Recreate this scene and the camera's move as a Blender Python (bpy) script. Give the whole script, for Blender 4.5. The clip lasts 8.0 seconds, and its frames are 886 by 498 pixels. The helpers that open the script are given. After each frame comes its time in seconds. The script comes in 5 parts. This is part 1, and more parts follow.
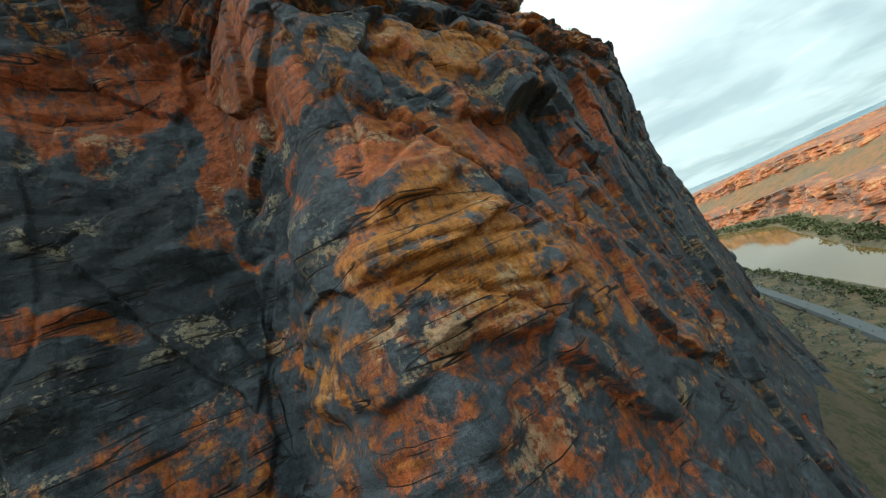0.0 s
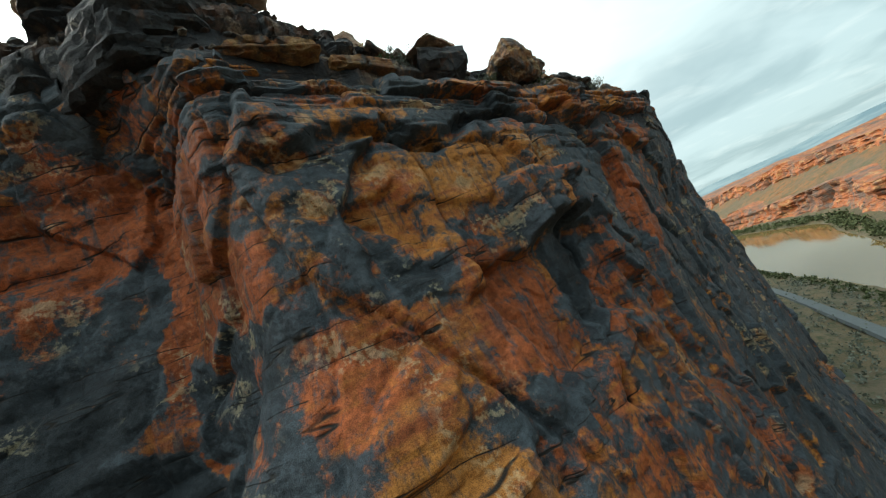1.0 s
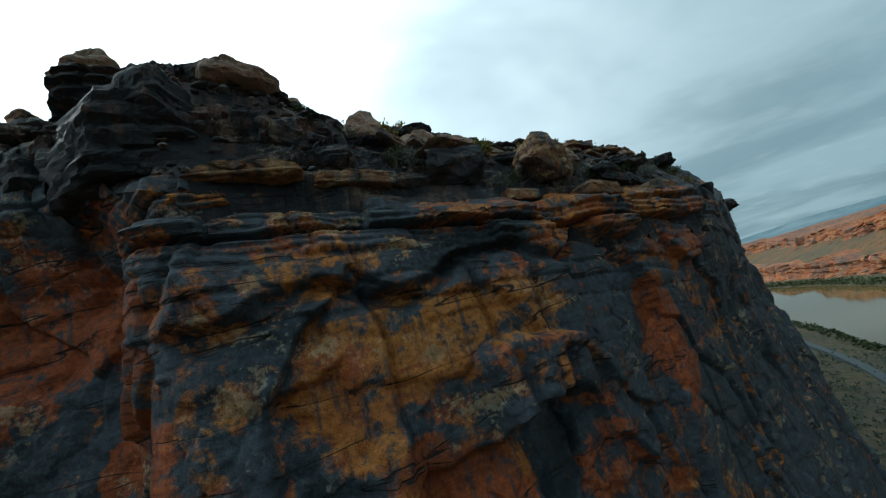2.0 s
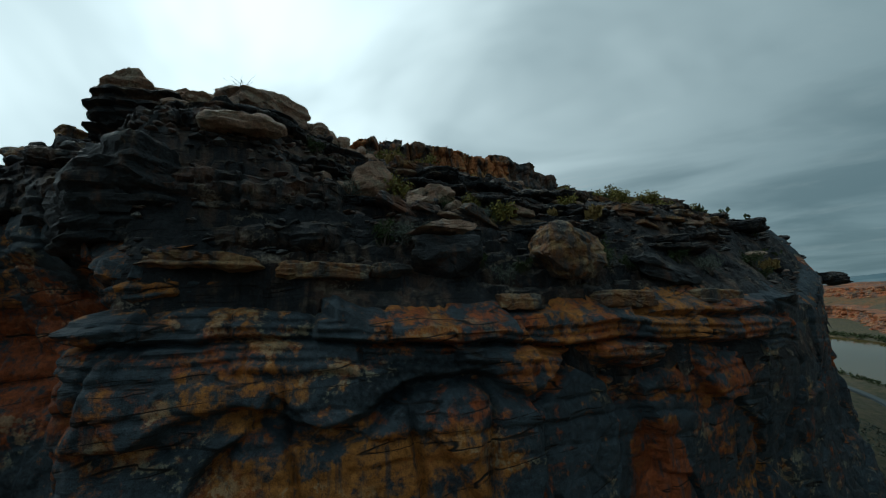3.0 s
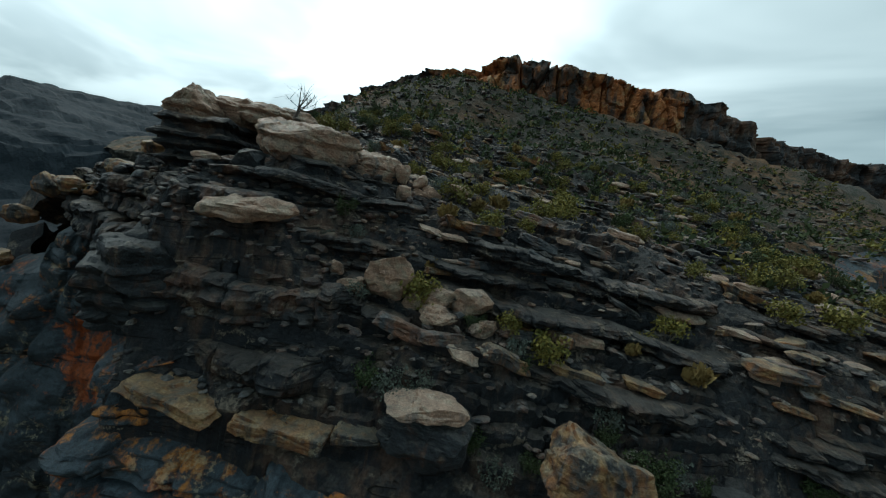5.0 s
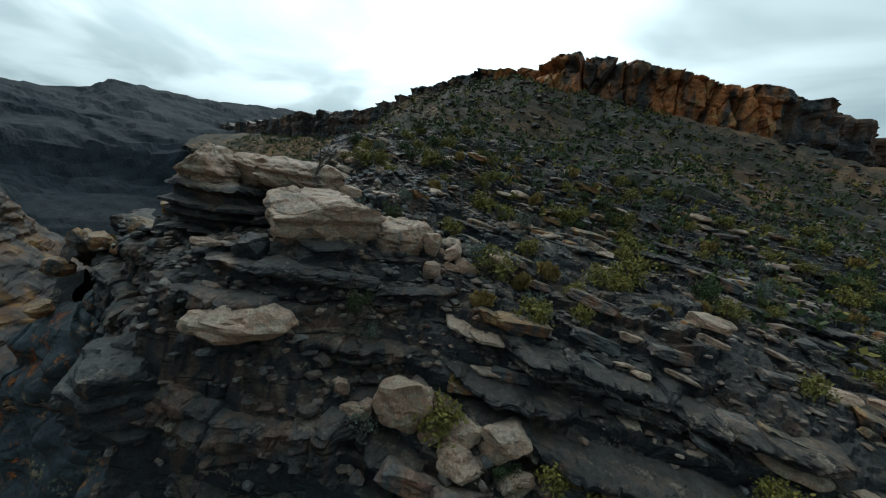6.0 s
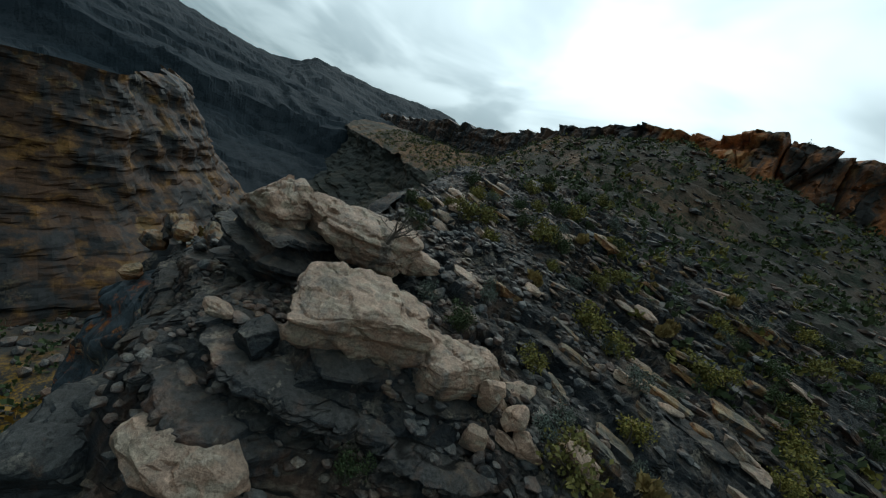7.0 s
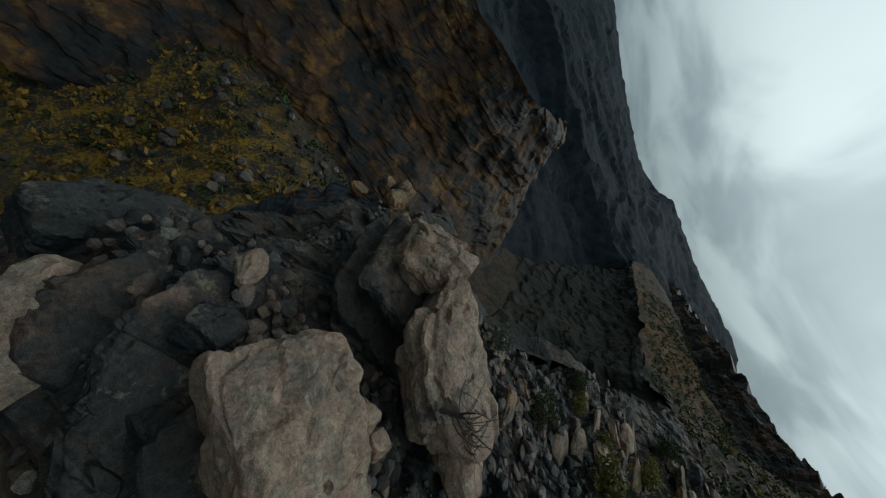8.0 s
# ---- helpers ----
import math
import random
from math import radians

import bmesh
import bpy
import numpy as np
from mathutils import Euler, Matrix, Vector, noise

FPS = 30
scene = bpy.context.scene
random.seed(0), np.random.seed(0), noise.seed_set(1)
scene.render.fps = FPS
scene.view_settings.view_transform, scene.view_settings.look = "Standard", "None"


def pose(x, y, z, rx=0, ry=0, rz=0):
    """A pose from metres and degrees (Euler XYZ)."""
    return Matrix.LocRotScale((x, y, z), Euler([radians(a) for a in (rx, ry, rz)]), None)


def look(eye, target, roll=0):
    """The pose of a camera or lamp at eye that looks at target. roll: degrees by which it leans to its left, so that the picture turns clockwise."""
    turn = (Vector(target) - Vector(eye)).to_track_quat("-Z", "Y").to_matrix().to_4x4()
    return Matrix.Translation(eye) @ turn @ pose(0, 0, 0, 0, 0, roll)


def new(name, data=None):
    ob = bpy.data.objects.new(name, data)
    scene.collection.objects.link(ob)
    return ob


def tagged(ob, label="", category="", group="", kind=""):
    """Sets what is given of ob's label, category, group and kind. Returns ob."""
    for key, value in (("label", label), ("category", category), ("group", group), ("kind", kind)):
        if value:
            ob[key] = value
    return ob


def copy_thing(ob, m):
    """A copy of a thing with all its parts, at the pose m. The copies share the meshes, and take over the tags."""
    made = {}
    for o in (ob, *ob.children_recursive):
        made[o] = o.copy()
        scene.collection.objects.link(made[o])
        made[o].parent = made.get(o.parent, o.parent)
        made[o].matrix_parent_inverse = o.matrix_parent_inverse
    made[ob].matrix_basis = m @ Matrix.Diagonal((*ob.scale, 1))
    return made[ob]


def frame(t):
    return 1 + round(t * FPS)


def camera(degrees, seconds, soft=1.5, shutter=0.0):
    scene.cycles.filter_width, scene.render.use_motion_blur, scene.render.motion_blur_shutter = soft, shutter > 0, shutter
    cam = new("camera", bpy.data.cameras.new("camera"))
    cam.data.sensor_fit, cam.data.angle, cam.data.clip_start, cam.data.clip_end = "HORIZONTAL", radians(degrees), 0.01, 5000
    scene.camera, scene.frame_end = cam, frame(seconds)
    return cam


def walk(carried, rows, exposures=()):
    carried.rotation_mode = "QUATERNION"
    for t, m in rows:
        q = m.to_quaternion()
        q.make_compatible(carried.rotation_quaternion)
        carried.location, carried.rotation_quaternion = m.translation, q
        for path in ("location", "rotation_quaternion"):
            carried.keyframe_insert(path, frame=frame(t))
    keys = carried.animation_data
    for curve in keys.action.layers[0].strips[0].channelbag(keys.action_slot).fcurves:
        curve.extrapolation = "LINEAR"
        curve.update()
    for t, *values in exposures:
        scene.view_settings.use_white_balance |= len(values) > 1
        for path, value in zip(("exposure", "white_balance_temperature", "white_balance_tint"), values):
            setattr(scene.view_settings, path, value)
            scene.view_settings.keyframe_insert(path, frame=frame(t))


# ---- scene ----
# plan units: every place and size below is in plan units of K metres
K = 1.8
cam = camera(102.0, 8.0, 1.2)
METRES, EYE, TILT, LEAN, TURN = 40.0 * K, 40.0 * K, 9.0, 24.5, 0.0
ROWS = [
    (0.0, 0.0, 0.0, 0.0, -0.0, 0.0, 0.0),
    (0.5, -0.0005, 0.0339, 0.066, 1.29, -0.08, 1.76),
    (1.0, 0.0096, 0.0638, 0.1293, 3.3, -0.05, 1.45),
    (1.5, 0.0273, 0.0864, 0.1878, 6.34, 0.19, -1.29),
    (2.0, 0.0508, 0.1096, 0.2446, 10.68, -0.27, -5.74),
    (3.5, 0.094, 0.195, 0.416, 28.42, -13.5, -18.82),
    (4.0, 0.0885, 0.2297, 0.4661, 35.42, -20.79, -20.78),
    (5.5, 0.0169, 0.3256, 0.5646, 50.3, -33.11, -19.08),
    (6.0, -0.0292, 0.3595, 0.5831, 54.56, -34.72, -17.75),
    (6.5, -0.0813, 0.3945, 0.5955, 62.8, -36.79, -18.09),
    (7.0, -0.1366, 0.4255, 0.6002, 80.68, -41.39, -22.94),
    (7.5, -0.1927, 0.4442, 0.5972, 115.32, -51.59, -31.53),
    (8.0, -0.2521, 0.4447, 0.5825, 154.57, -66.18, -32.41),
]
EXPOSURES = [(0.0, 0.66, 6700, 7), (1.0, 0.46, 6700, 6), (1.6, 0.0, 6100, 4), (2.2, -0.75, 5650, -1), (3.3, -1.5, 5750, -3), (4.2, -1.35, 5800, -3), (5.5, -0.72, 5800, -1), (6.5, -1.1, 5800, 0), (7.0, -1.18, 5800, 0), (7.6, -1.42, 6000, 1), (8.0, -1.82, 5950, 1)]
walk(cam, [(t, pose(0, 0, EYE, TILT, LEAN, TURN) @ pose(METRES * x, METRES * y, METRES * z, 90 + pitch, roll, yaw)) for t, x, y, z, yaw, pitch, roll in ROWS], EXPOSURES)

# ---- light: thin overcast, the sun a soft bright place behind the clouds ----
SUN_AZ, SUN_EL = radians(-72), radians(38)
SUN_DIR = Vector((math.sin(SUN_AZ) * math.cos(SUN_EL), math.cos(SUN_AZ) * math.cos(SUN_EL), math.sin(SUN_EL)))
sun = new("sun", bpy.data.lights.new("sun", "SUN"))
sun.data.energy, sun.data.angle, sun.data.color = 1.7, radians(14), (1.0, 0.93, 0.84)
sun.matrix_world = look(SUN_DIR * 50, (0, 0, 0))


class Nodes:
    """A short hand for node trees."""

    def __init__(self, tree):
        self.t = tree
        tree.nodes.clear()

    def add(self, kind, **values):
        n = self.t.nodes.new(kind)
        for key, v in values.items():
            if key == "op":
                n.operation = v
            elif key == "blend":
                n.blend_type = v
            elif key == "kind":
                n.data_type = v
            elif key == "feature":
                n.feature = v
            else:
                self.put(n, key.replace("_", " "), v)
        return n

    def put(self, n, key, v):
        sock = n.inputs[int(key[1:])] if key[0] == "i" and key[1:].isdigit() else n.inputs[key]
        if isinstance(v, bpy.types.NodeSocket):
            self.t.links.new(v, sock)
        else:
            sock.default_value = v

    def math(self, op, a, b=0.0, clamp=False):
        n = self.t.nodes.new("ShaderNodeMath")
        n.operation, n.use_clamp = op, clamp
        self.put(n, "i0", a)
        self.put(n, "i1", b)
        return n.outputs[0]

    def step(self, v, lo, hi):
        n = self.t.nodes.new("ShaderNodeMapRange")
        n.interpolation_type = "SMOOTHSTEP"
        self.put(n, "i0", v)
        self.put(n, "i1", lo)
        self.put(n, "i2", hi)
        return n.outputs[0]

    def mix(self, fac, a, b, blend="MIX"):
        n = self.t.nodes.new("ShaderNodeMix")
        n.data_type, n.blend_type = "RGBA", blend
        self.put(n, "i0", fac)
        self.put(n, "i6", a)
        self.put(n, "i7", b)
        return n.outputs[2]

    def noise(self, vec, scale, detail=4.0, rough=0.55, warp=0.0):
        n = self.t.nodes.new("ShaderNodeTexNoise")
        self.put(n, "Vector", vec)
        for key, v in (("Scale", scale), ("Detail", detail), ("Roughness", rough), ("Distortion", warp)):
            n.inputs[key].default_value = v
        return n.outputs["Fac"]

    def scaled(self, vec, s):
        n = self.t.nodes.new("ShaderNodeVectorMath")
        n.operation = "MULTIPLY"
        self.put(n, "i0", vec)
        n.inputs[1].default_value = s
        return n.outputs[0]


def rgb(r, g, b):
    return (r, g, b, 1.0)


world = bpy.data.worlds.new("sky")
scene.world = world
world.use_nodes = True
w = Nodes(world.node_tree)
where = w.add("ShaderNodeTexCoord").outputs["Generated"]
sky = w.add("ShaderNodeTexSky")
sky.sky_type, sky.sun_disc, sky.sun_elevation, sky.sun_rotation = "NISHITA", False, SUN_EL, SUN_AZ
clear = w.mix(1.0, sky.outputs[0], rgb(0.1, 0.1, 0.1), "MULTIPLY")
sep = w.add("ShaderNodeSeparateXYZ", Vector=where)
lift = w.math("ADD", w.math("MAXIMUM", sep.outputs[2], 0.0), 0.16)
flat = w.add("ShaderNodeCombineXYZ", X=w.math("DIVIDE", sep.outputs[0], lift), Y=w.math("DIVIDE", sep.outputs[1], lift), Z=0.0).outputs[0]
near_sun = w.add("ShaderNodeVectorMath", op="DOT_PRODUCT", i0=where, i1=SUN_DIR).outputs["Value"]
glow = w.math("POWER", w.math("MULTIPLY", w.math("ADD", near_sun, 1.0), 0.5, clamp=True), 3.4)
glow = w.math("MULTIPLY", glow, w.math("ADD", w.math("MULTIPLY", w.step(sep.outputs[2], 0.02, 0.35), 0.72), 0.28))
bank = w.noise(w.scaled(flat, (0.65, 0.95, 1.0)), 1.3, 4.0, 0.5, 0.5)
wisp = w.noise(w.scaled(flat, (0.9, 1.5, 1.0)), 2.4, 6.0, 0.55, 0.5)
dark = w.step(bank, 0.38, 0.66)
grey = w.mix(dark, rgb(0.46, 0.61, 0.65), rgb(0.31, 0.44, 0.48))
grey = w.mix(w.math("MULTIPLY", w.step(wisp, 0.5, 0.75), 0.25), grey, rgb(0.78, 0.88, 0.88))
bright = w.mix(glow, grey, w.mix(w.math("MULTIPLY", dark, 0.7), rgb(3.6, 3.75, 3.7), rgb(1.3, 1.5, 1.56)))
cover = w.mix(0.93, clear, bright)
back = w.add("ShaderNodeBackground", Color=cover, Strength=1.0)
w.t.links.new(back.outputs[0], w.add("ShaderNodeOutputWorld").inputs[0])

# ---- materials ----
def material(name, rough=0.85):
    m = bpy.data.materials.new(name)
    m.use_nodes = True
    n = Nodes(m.node_tree)
    bsdf = n.add("ShaderNodeBsdfPrincipled", Roughness=rough)
    bsdf.inputs["Specular IOR Level"].default_value = 0.15
    n.t.links.new(bsdf.outputs[0], n.add("ShaderNodeOutputMaterial").inputs[0])
    n.geo = n.add("ShaderNodeNewGeometry")
    n.pos = n.geo.outputs["Position"]
    n.bsdf = bsdf
    return m, n


def relief(n, height, strength=0.6, distance=0.08):
    b = n.add("ShaderNodeBump", Height=height, Strength=strength, Distance=distance)
    n.t.links.new(b.outputs[0], n.bsdf.inputs["Normal"])


def rock_material(name, fresh, ochre, varnish, pale, varnish_at=(0.42, 0.55), ochre_at=(0.52, 0.62), lichen=0.5, scale=1.0, bump=0.7, up_pale=0.0, scars=False, islands=False, cracks=0.0, chips=1.0):
    """Sandstone: fresh red rock, ochre weathering, dark desert varnish running down, pale lichen crusts."""
    m, n = material(name)
    p = n.pos
    big = n.noise(n.scaled(p, (1, 1, 0.75)), 0.16 * scale, 6, 0.62, 0.7)
    mid = n.noise(n.scaled(p, (1, 1, 1.6)), 0.5 * scale, 7, 0.62, 0.5)
    streak = n.noise(n.scaled(p, (1, 1, 0.12)), 0.9 * scale, 5, 0.6, 0.3)
    fine = n.noise(p, 4.0 * scale, 6, 0.65)
    grain = n.noise(p, 26.0 * scale, 3, 0.6)
    bed = n.noise(n.scaled(p, (0.12, 0.12, 2.6)), 1.3 * scale, 5, 0.6, 0.2)
    col = n.mix(n.step(bed, 0.3, 0.7), fresh, tuple(c * 0.72 for c in fresh[:3]) + (1,))
    col = n.mix(n.step(mid, *ochre_at), col, ochre)
    v = n.math("ADD", n.math("MULTIPLY", big, 0.5), n.math("MULTIPLY", streak, 0.40))
    v = n.math("ADD", v, n.math("MULTIPLY", fine, 0.12))
    skin = n.mix(n.step(mid, 0.35, 0.7), varnish, tuple(c * 0.6 for c in varnish[:3]) + (1,))
    if scars:
        # scar near 0 darkens the varnish: black stains, and the alcove's painted shade
        thick = n.add("ShaderNodeAttribute")
        thick.attribute_name = "scar"
        skin = n.mix(n.step(n.math("ADD", thick.outputs["Fac"], n.math("MULTIPLY", n.math("SUBTRACT", fine, 0.5), 0.3)), 0.0, 0.16), tuple(c * 0.42 for c in varnish[:3]) + (1,), skin)
    col = n.mix(n.step(v, *varnish_at), col, skin)
    if scars:
        # where blocks have fallen the red rock lies bare
        bare = n.add("ShaderNodeAttribute")
        bare.attribute_name = "scar"
        patchy = n.math("ADD", n.math("ADD", mid, n.math("MULTIPLY", fine, 0.3)), n.math("MULTIPLY", n.math("SUBTRACT", bare.outputs["Fac"], 0.5), 0.5))
        patchy = n.math("SUBTRACT", patchy, n.math("MULTIPLY", n.math("SUBTRACT", streak, 0.5), 0.35))
        rugged = n.noise(n.scaled(p, (1, 1, 0.8)), 1.1 * scale, 9, 0.72, 0.4)
        worn = n.step(n.math("ADD", patchy, n.math("MULTIPLY", n.math("SUBTRACT", rugged, 0.5), 1.0)), 0.60, 0.80)
        drip = n.step(n.noise(n.scaled(p, (1, 1, 0.07)), 2.2 * scale, 5, 0.62, 0.3), 0.52, 0.66)
        worn = n.math("MULTIPLY", worn, n.math("SUBTRACT", 1.0, n.math("MULTIPLY", drip, 0.75)))
        # some beds weather to ochre
        tint = n.add("ShaderNodeAttribute")
        tint.attribute_name = "ochre"
        tone = n.math("ADD", n.math("MULTIPLY", n.math("SUBTRACT", tint.outputs["Fac"], 0.5), 0.35), n.math("ADD", n.math("MULTIPLY", big, 0.5), n.math("MULTIPLY", bed, 0.5)))
        tone = n.math("ADD", tone, n.math("MULTIPLY", n.math("SUBTRACT", rugged, 0.5), 0.5))
        col = n.mix(worn, col, n.mix(n.step(tone, 0.40, 0.64), n.mix(n.step(big, 0.4, 0.6), fresh, tuple(c * 0.6 for c in fresh[:3]) + (1,)), ochre))
    crust = n.math("MULTIPLY", n.step(n.math("MULTIPLY", mid, n.math("ADD", fine, 0.5)), 0.54, 0.62), lichen)
    crust = n.math("MULTIPLY", crust, n.step(n.noise(p, 0.22 * scale, 3, 0.5), 0.5, 0.62))
    col = n.mix(crust, col, pale)
    if up_pale:
        up = n.add("ShaderNodeSeparateXYZ", Vector=n.geo.outputs["Normal"]).outputs[2]
        # faces that point up are mixed towards the pale colour
        upward = n.math("MULTIPLY", n.step(n.math("ADD", up, n.math("MULTIPLY", fine, 0.5)), 0.75, 1.2), up_pale)
        col = n.mix(upward, col, pale)
    col = n.mix(0.75, col, n.mix(n.step(n.math("ADD", n.math("MULTIPLY", grain, 0.6), n.math("MULTIPLY", fine, 0.4)), 0.34, 0.64), rgb(0.28, 0.28, 0.28), rgb(1.55, 1.55, 1.55)), "MULTIPLY")
    if islands:
        col = n.mix(1.0, col, n.mix(n.geo.outputs["Random Per Island"], rgb(0.45, 0.45, 0.47), rgb(1.5, 1.45, 1.4)), "MULTIPLY")
    # chips: small flat faces set in and out, each its own shade
    bent = n.add("ShaderNodeVectorMath", op="ADD")
    n.put(bent, "i0", n.scaled(p, (1, 1, 1.7)))
    n.put(bent, "i1", n.scaled(n.add("ShaderNodeTexNoise", Vector=p, Scale=1.3 * scale, Detail=3.0).outputs["Color"], (0.7, 0.7, 0.5)))
    chip = n.add("ShaderNodeTexVoronoi", Vector=bent.outputs[0], Scale=0.9 * chips).outputs["Color"]
    chip2 = n.add("ShaderNodeTexVoronoi", Vector=bent.outputs[0], Scale=3.1 * chips).outputs["Color"]
    chip = n.add("ShaderNodeSeparateXYZ", Vector=chip).outputs[0]
    chip2 = n.add("ShaderNodeSeparateXYZ", Vector=chip2).outputs[0]
    col = n.mix(0.8, col, n.mix(n.math("ADD", n.math("MULTIPLY", chip, 0.5), n.math("MULTIPLY", chip2, 0.5)), rgb(0.62, 0.62, 0.64), rgb(1.36, 1.36, 1.34)), "MULTIPLY")
    lam = n.noise(n.scaled(p, (0.5, 0.5, 9.0)), 1.0 * scale, 4, 0.65, 0.1)
    h = n.math("ADD", n.math("MULTIPLY", fine, 0.9), n.math("MULTIPLY", grain, 0.22))
    h = n.math("ADD", h, n.math("MULTIPLY", bed, 0.1 if scars else 0.4))
    h = n.math("ADD", h, n.math("MULTIPLY", lam, 0.15 if scars else 0.45))
    h = n.math("ADD", h, n.math("ADD", n.math("MULTIPLY", chip, 0.30), n.math("MULTIPLY", chip2, 0.16)))
    if cracks:
        # thin open partings along the beds, filled with dirt
        parting = n.noise(n.scaled(p, (0.16, 0.16, 1.3)), 0.8 * cracks, 3, 0.5, 0.2)
        line = n.math("SUBTRACT", 1.0, n.step(n.math("ABSOLUTE", n.math("SUBTRACT", parting, 0.5)), 0.002, 0.009))
        line = n.math("MULTIPLY", line, n.step(mid, 0.4, 0.55))
        col = n.mix(line, col, rgb(0.02, 0.018, 0.016))
        h = n.math("SUBTRACT", h, n.math("MULTIPLY", line, 0.8))
    n.put(n.bsdf, "Base Color", col)
    n.put(n.bsdf, "Roughness", n.math("ADD", n.math("MULTIPLY", fine, 0.4), 0.42))
    relief(n, h, bump, 0.15)
    return m


CLIFF = rock_material("varnished_sandstone", rgb(0.29, 0.08, 0.028), rgb(0.34, 0.14, 0.034), rgb(0.052, 0.066, 0.077), rgb(0.32, 0.28, 0.18), (0.31, 0.40), scars=True, cracks=0.5)
TERRACE = rock_material("ledge_sandstone", rgb(0.13, 0.082, 0.06), rgb(0.17, 0.13, 0.095), rgb(0.033, 0.036, 0.04), rgb(0.33, 0.27, 0.2), (0.38, 0.53), (0.48, 0.60), 0.5, 1.6, 1.0, 0.12, cracks=0.6, chips=1.5)
LEDGE = rock_material("pale_ledge_sandstone", rgb(0.18, 0.105, 0.075), rgb(0.2, 0.15, 0.105), rgb(0.055, 0.058, 0.062), rgb(0.34, 0.28, 0.22), (0.39, 0.54), (0.48, 0.62), 0.5, 1.6, 1.0, 0.14, cracks=0.6, chips=1.5)
BOULDER = rock_material("pale_sandstone", rgb(0.41, 0.26, 0.18), rgb(0.34, 0.265, 0.19), rgb(0.17, 0.145, 0.125), rgb(0.48, 0.39, 0.31), (0.50, 0.64), (0.45, 0.62), 0.5, 2.0, 0.8, 0.3, chips=1.8)
BOULDER_TAN = rock_material("tan_sandstone", rgb(0.26, 0.12, 0.05), rgb(0.31, 0.19, 0.085), rgb(0.07, 0.07, 0.07), rgb(0.34, 0.29, 0.2), (0.44, 0.58), (0.45, 0.6), 0.5, 2.0, 0.7, 0.3, chips=1.8)
BOULDER_DARK = rock_material("dark_sandstone", rgb(0.17, 0.09, 0.06), rgb(0.22, 0.14, 0.08), rgb(0.04, 0.044, 0.048), rgb(0.28, 0.25, 0.2), (0.33, 0.47), (0.5, 0.64), 0.4, 1.6, 0.8, 0.12, chips=1.8)
BOULDER_SLATE = rock_material("slate_sandstone", rgb(0.21, 0.11, 0.07), rgb(0.23, 0.16, 0.11), rgb(0.075, 0.08, 0.085), rgb(0.30, 0.27, 0.23), (0.40, 0.56), (0.5, 0.64), 0.4, 1.6, 0.8, 0.25)
BOULDER_GREY = rock_material("grey_sandstone", rgb(0.16, 0.095, 0.07), rgb(0.21, 0.145, 0.095), rgb(0.075, 0.08, 0.085), rgb(0.32, 0.29, 0.24), (0.40, 0.56), (0.5, 0.64), 0.4, 1.2, 0.6, 0.2, islands=True)
FAR_ROCK = rock_material("far_sandstone", rgb(0.32, 0.105, 0.04), rgb(0.34, 0.18, 0.075), rgb(0.11, 0.085, 0.07), rgb(0.38, 0.29, 0.19), (0.45, 0.60), (0.5, 0.64), 0.3, 0.22, 0.6, chips=0.2)
MESA_ROCK = rock_material("mesa_sandstone", rgb(0.42, 0.16, 0.055), rgb(0.40, 0.22, 0.085), rgb(0.065, 0.062, 0.058), rgb(0.26, 0.22, 0.16), (0.46, 0.60), (0.5, 0.64), 0.3, 0.4, 0.7, chips=0.4)
MESA_GREY = rock_material("grey_mesa_sandstone", rgb(0.15, 0.085, 0.055), rgb(0.17, 0.115, 0.075), rgb(0.05, 0.053, 0.056), rgb(0.2, 0.18, 0.15), (0.41, 0.56), (0.5, 0.64), 0.3, 0.4, 0.7, chips=0.4)
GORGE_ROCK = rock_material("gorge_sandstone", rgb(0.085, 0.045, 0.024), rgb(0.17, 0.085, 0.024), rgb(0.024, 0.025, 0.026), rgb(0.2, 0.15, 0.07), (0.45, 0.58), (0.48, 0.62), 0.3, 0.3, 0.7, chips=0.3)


def ground_material(name, soil, scrub, stone, scale=1.0, gorge=False):
    m, n = material(name, 0.95)
    p = n.pos
    big = n.noise(p, 0.03 * scale, 6, 0.6, 0.4)
    mid = n.noise(p, 0.25 * scale, 6, 0.65)
    fine = n.noise(p, 1.6 * scale, 6, 0.7)
    col = n.mix(n.step(big, 0.4, 0.62), soil, stone)
    col = n.mix(n.step(n.math("ADD", n.math("MULTIPLY", mid, 0.5), n.math("MULTIPLY", fine, 0.5)), 0.46, 0.58), col, scrub)
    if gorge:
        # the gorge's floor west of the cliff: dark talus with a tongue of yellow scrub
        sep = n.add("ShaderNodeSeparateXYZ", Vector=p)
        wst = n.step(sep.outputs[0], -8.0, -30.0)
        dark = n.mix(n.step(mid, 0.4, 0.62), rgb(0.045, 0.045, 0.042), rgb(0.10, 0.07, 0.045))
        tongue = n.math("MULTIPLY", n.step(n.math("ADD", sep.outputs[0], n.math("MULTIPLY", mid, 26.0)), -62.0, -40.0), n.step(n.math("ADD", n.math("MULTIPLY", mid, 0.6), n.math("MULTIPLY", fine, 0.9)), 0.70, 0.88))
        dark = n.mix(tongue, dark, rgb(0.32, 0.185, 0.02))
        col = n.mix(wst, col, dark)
    col = n.mix(0.5, col, n.mix(fine, rgb(0.4, 0.4, 0.4), rgb(1.5, 1.5, 1.5)), "MULTIPLY")
    n.put(n.bsdf, "Base Color", col)
    relief(n, n.math("ADD", fine, mid), 0.8, 0.5)
    return m


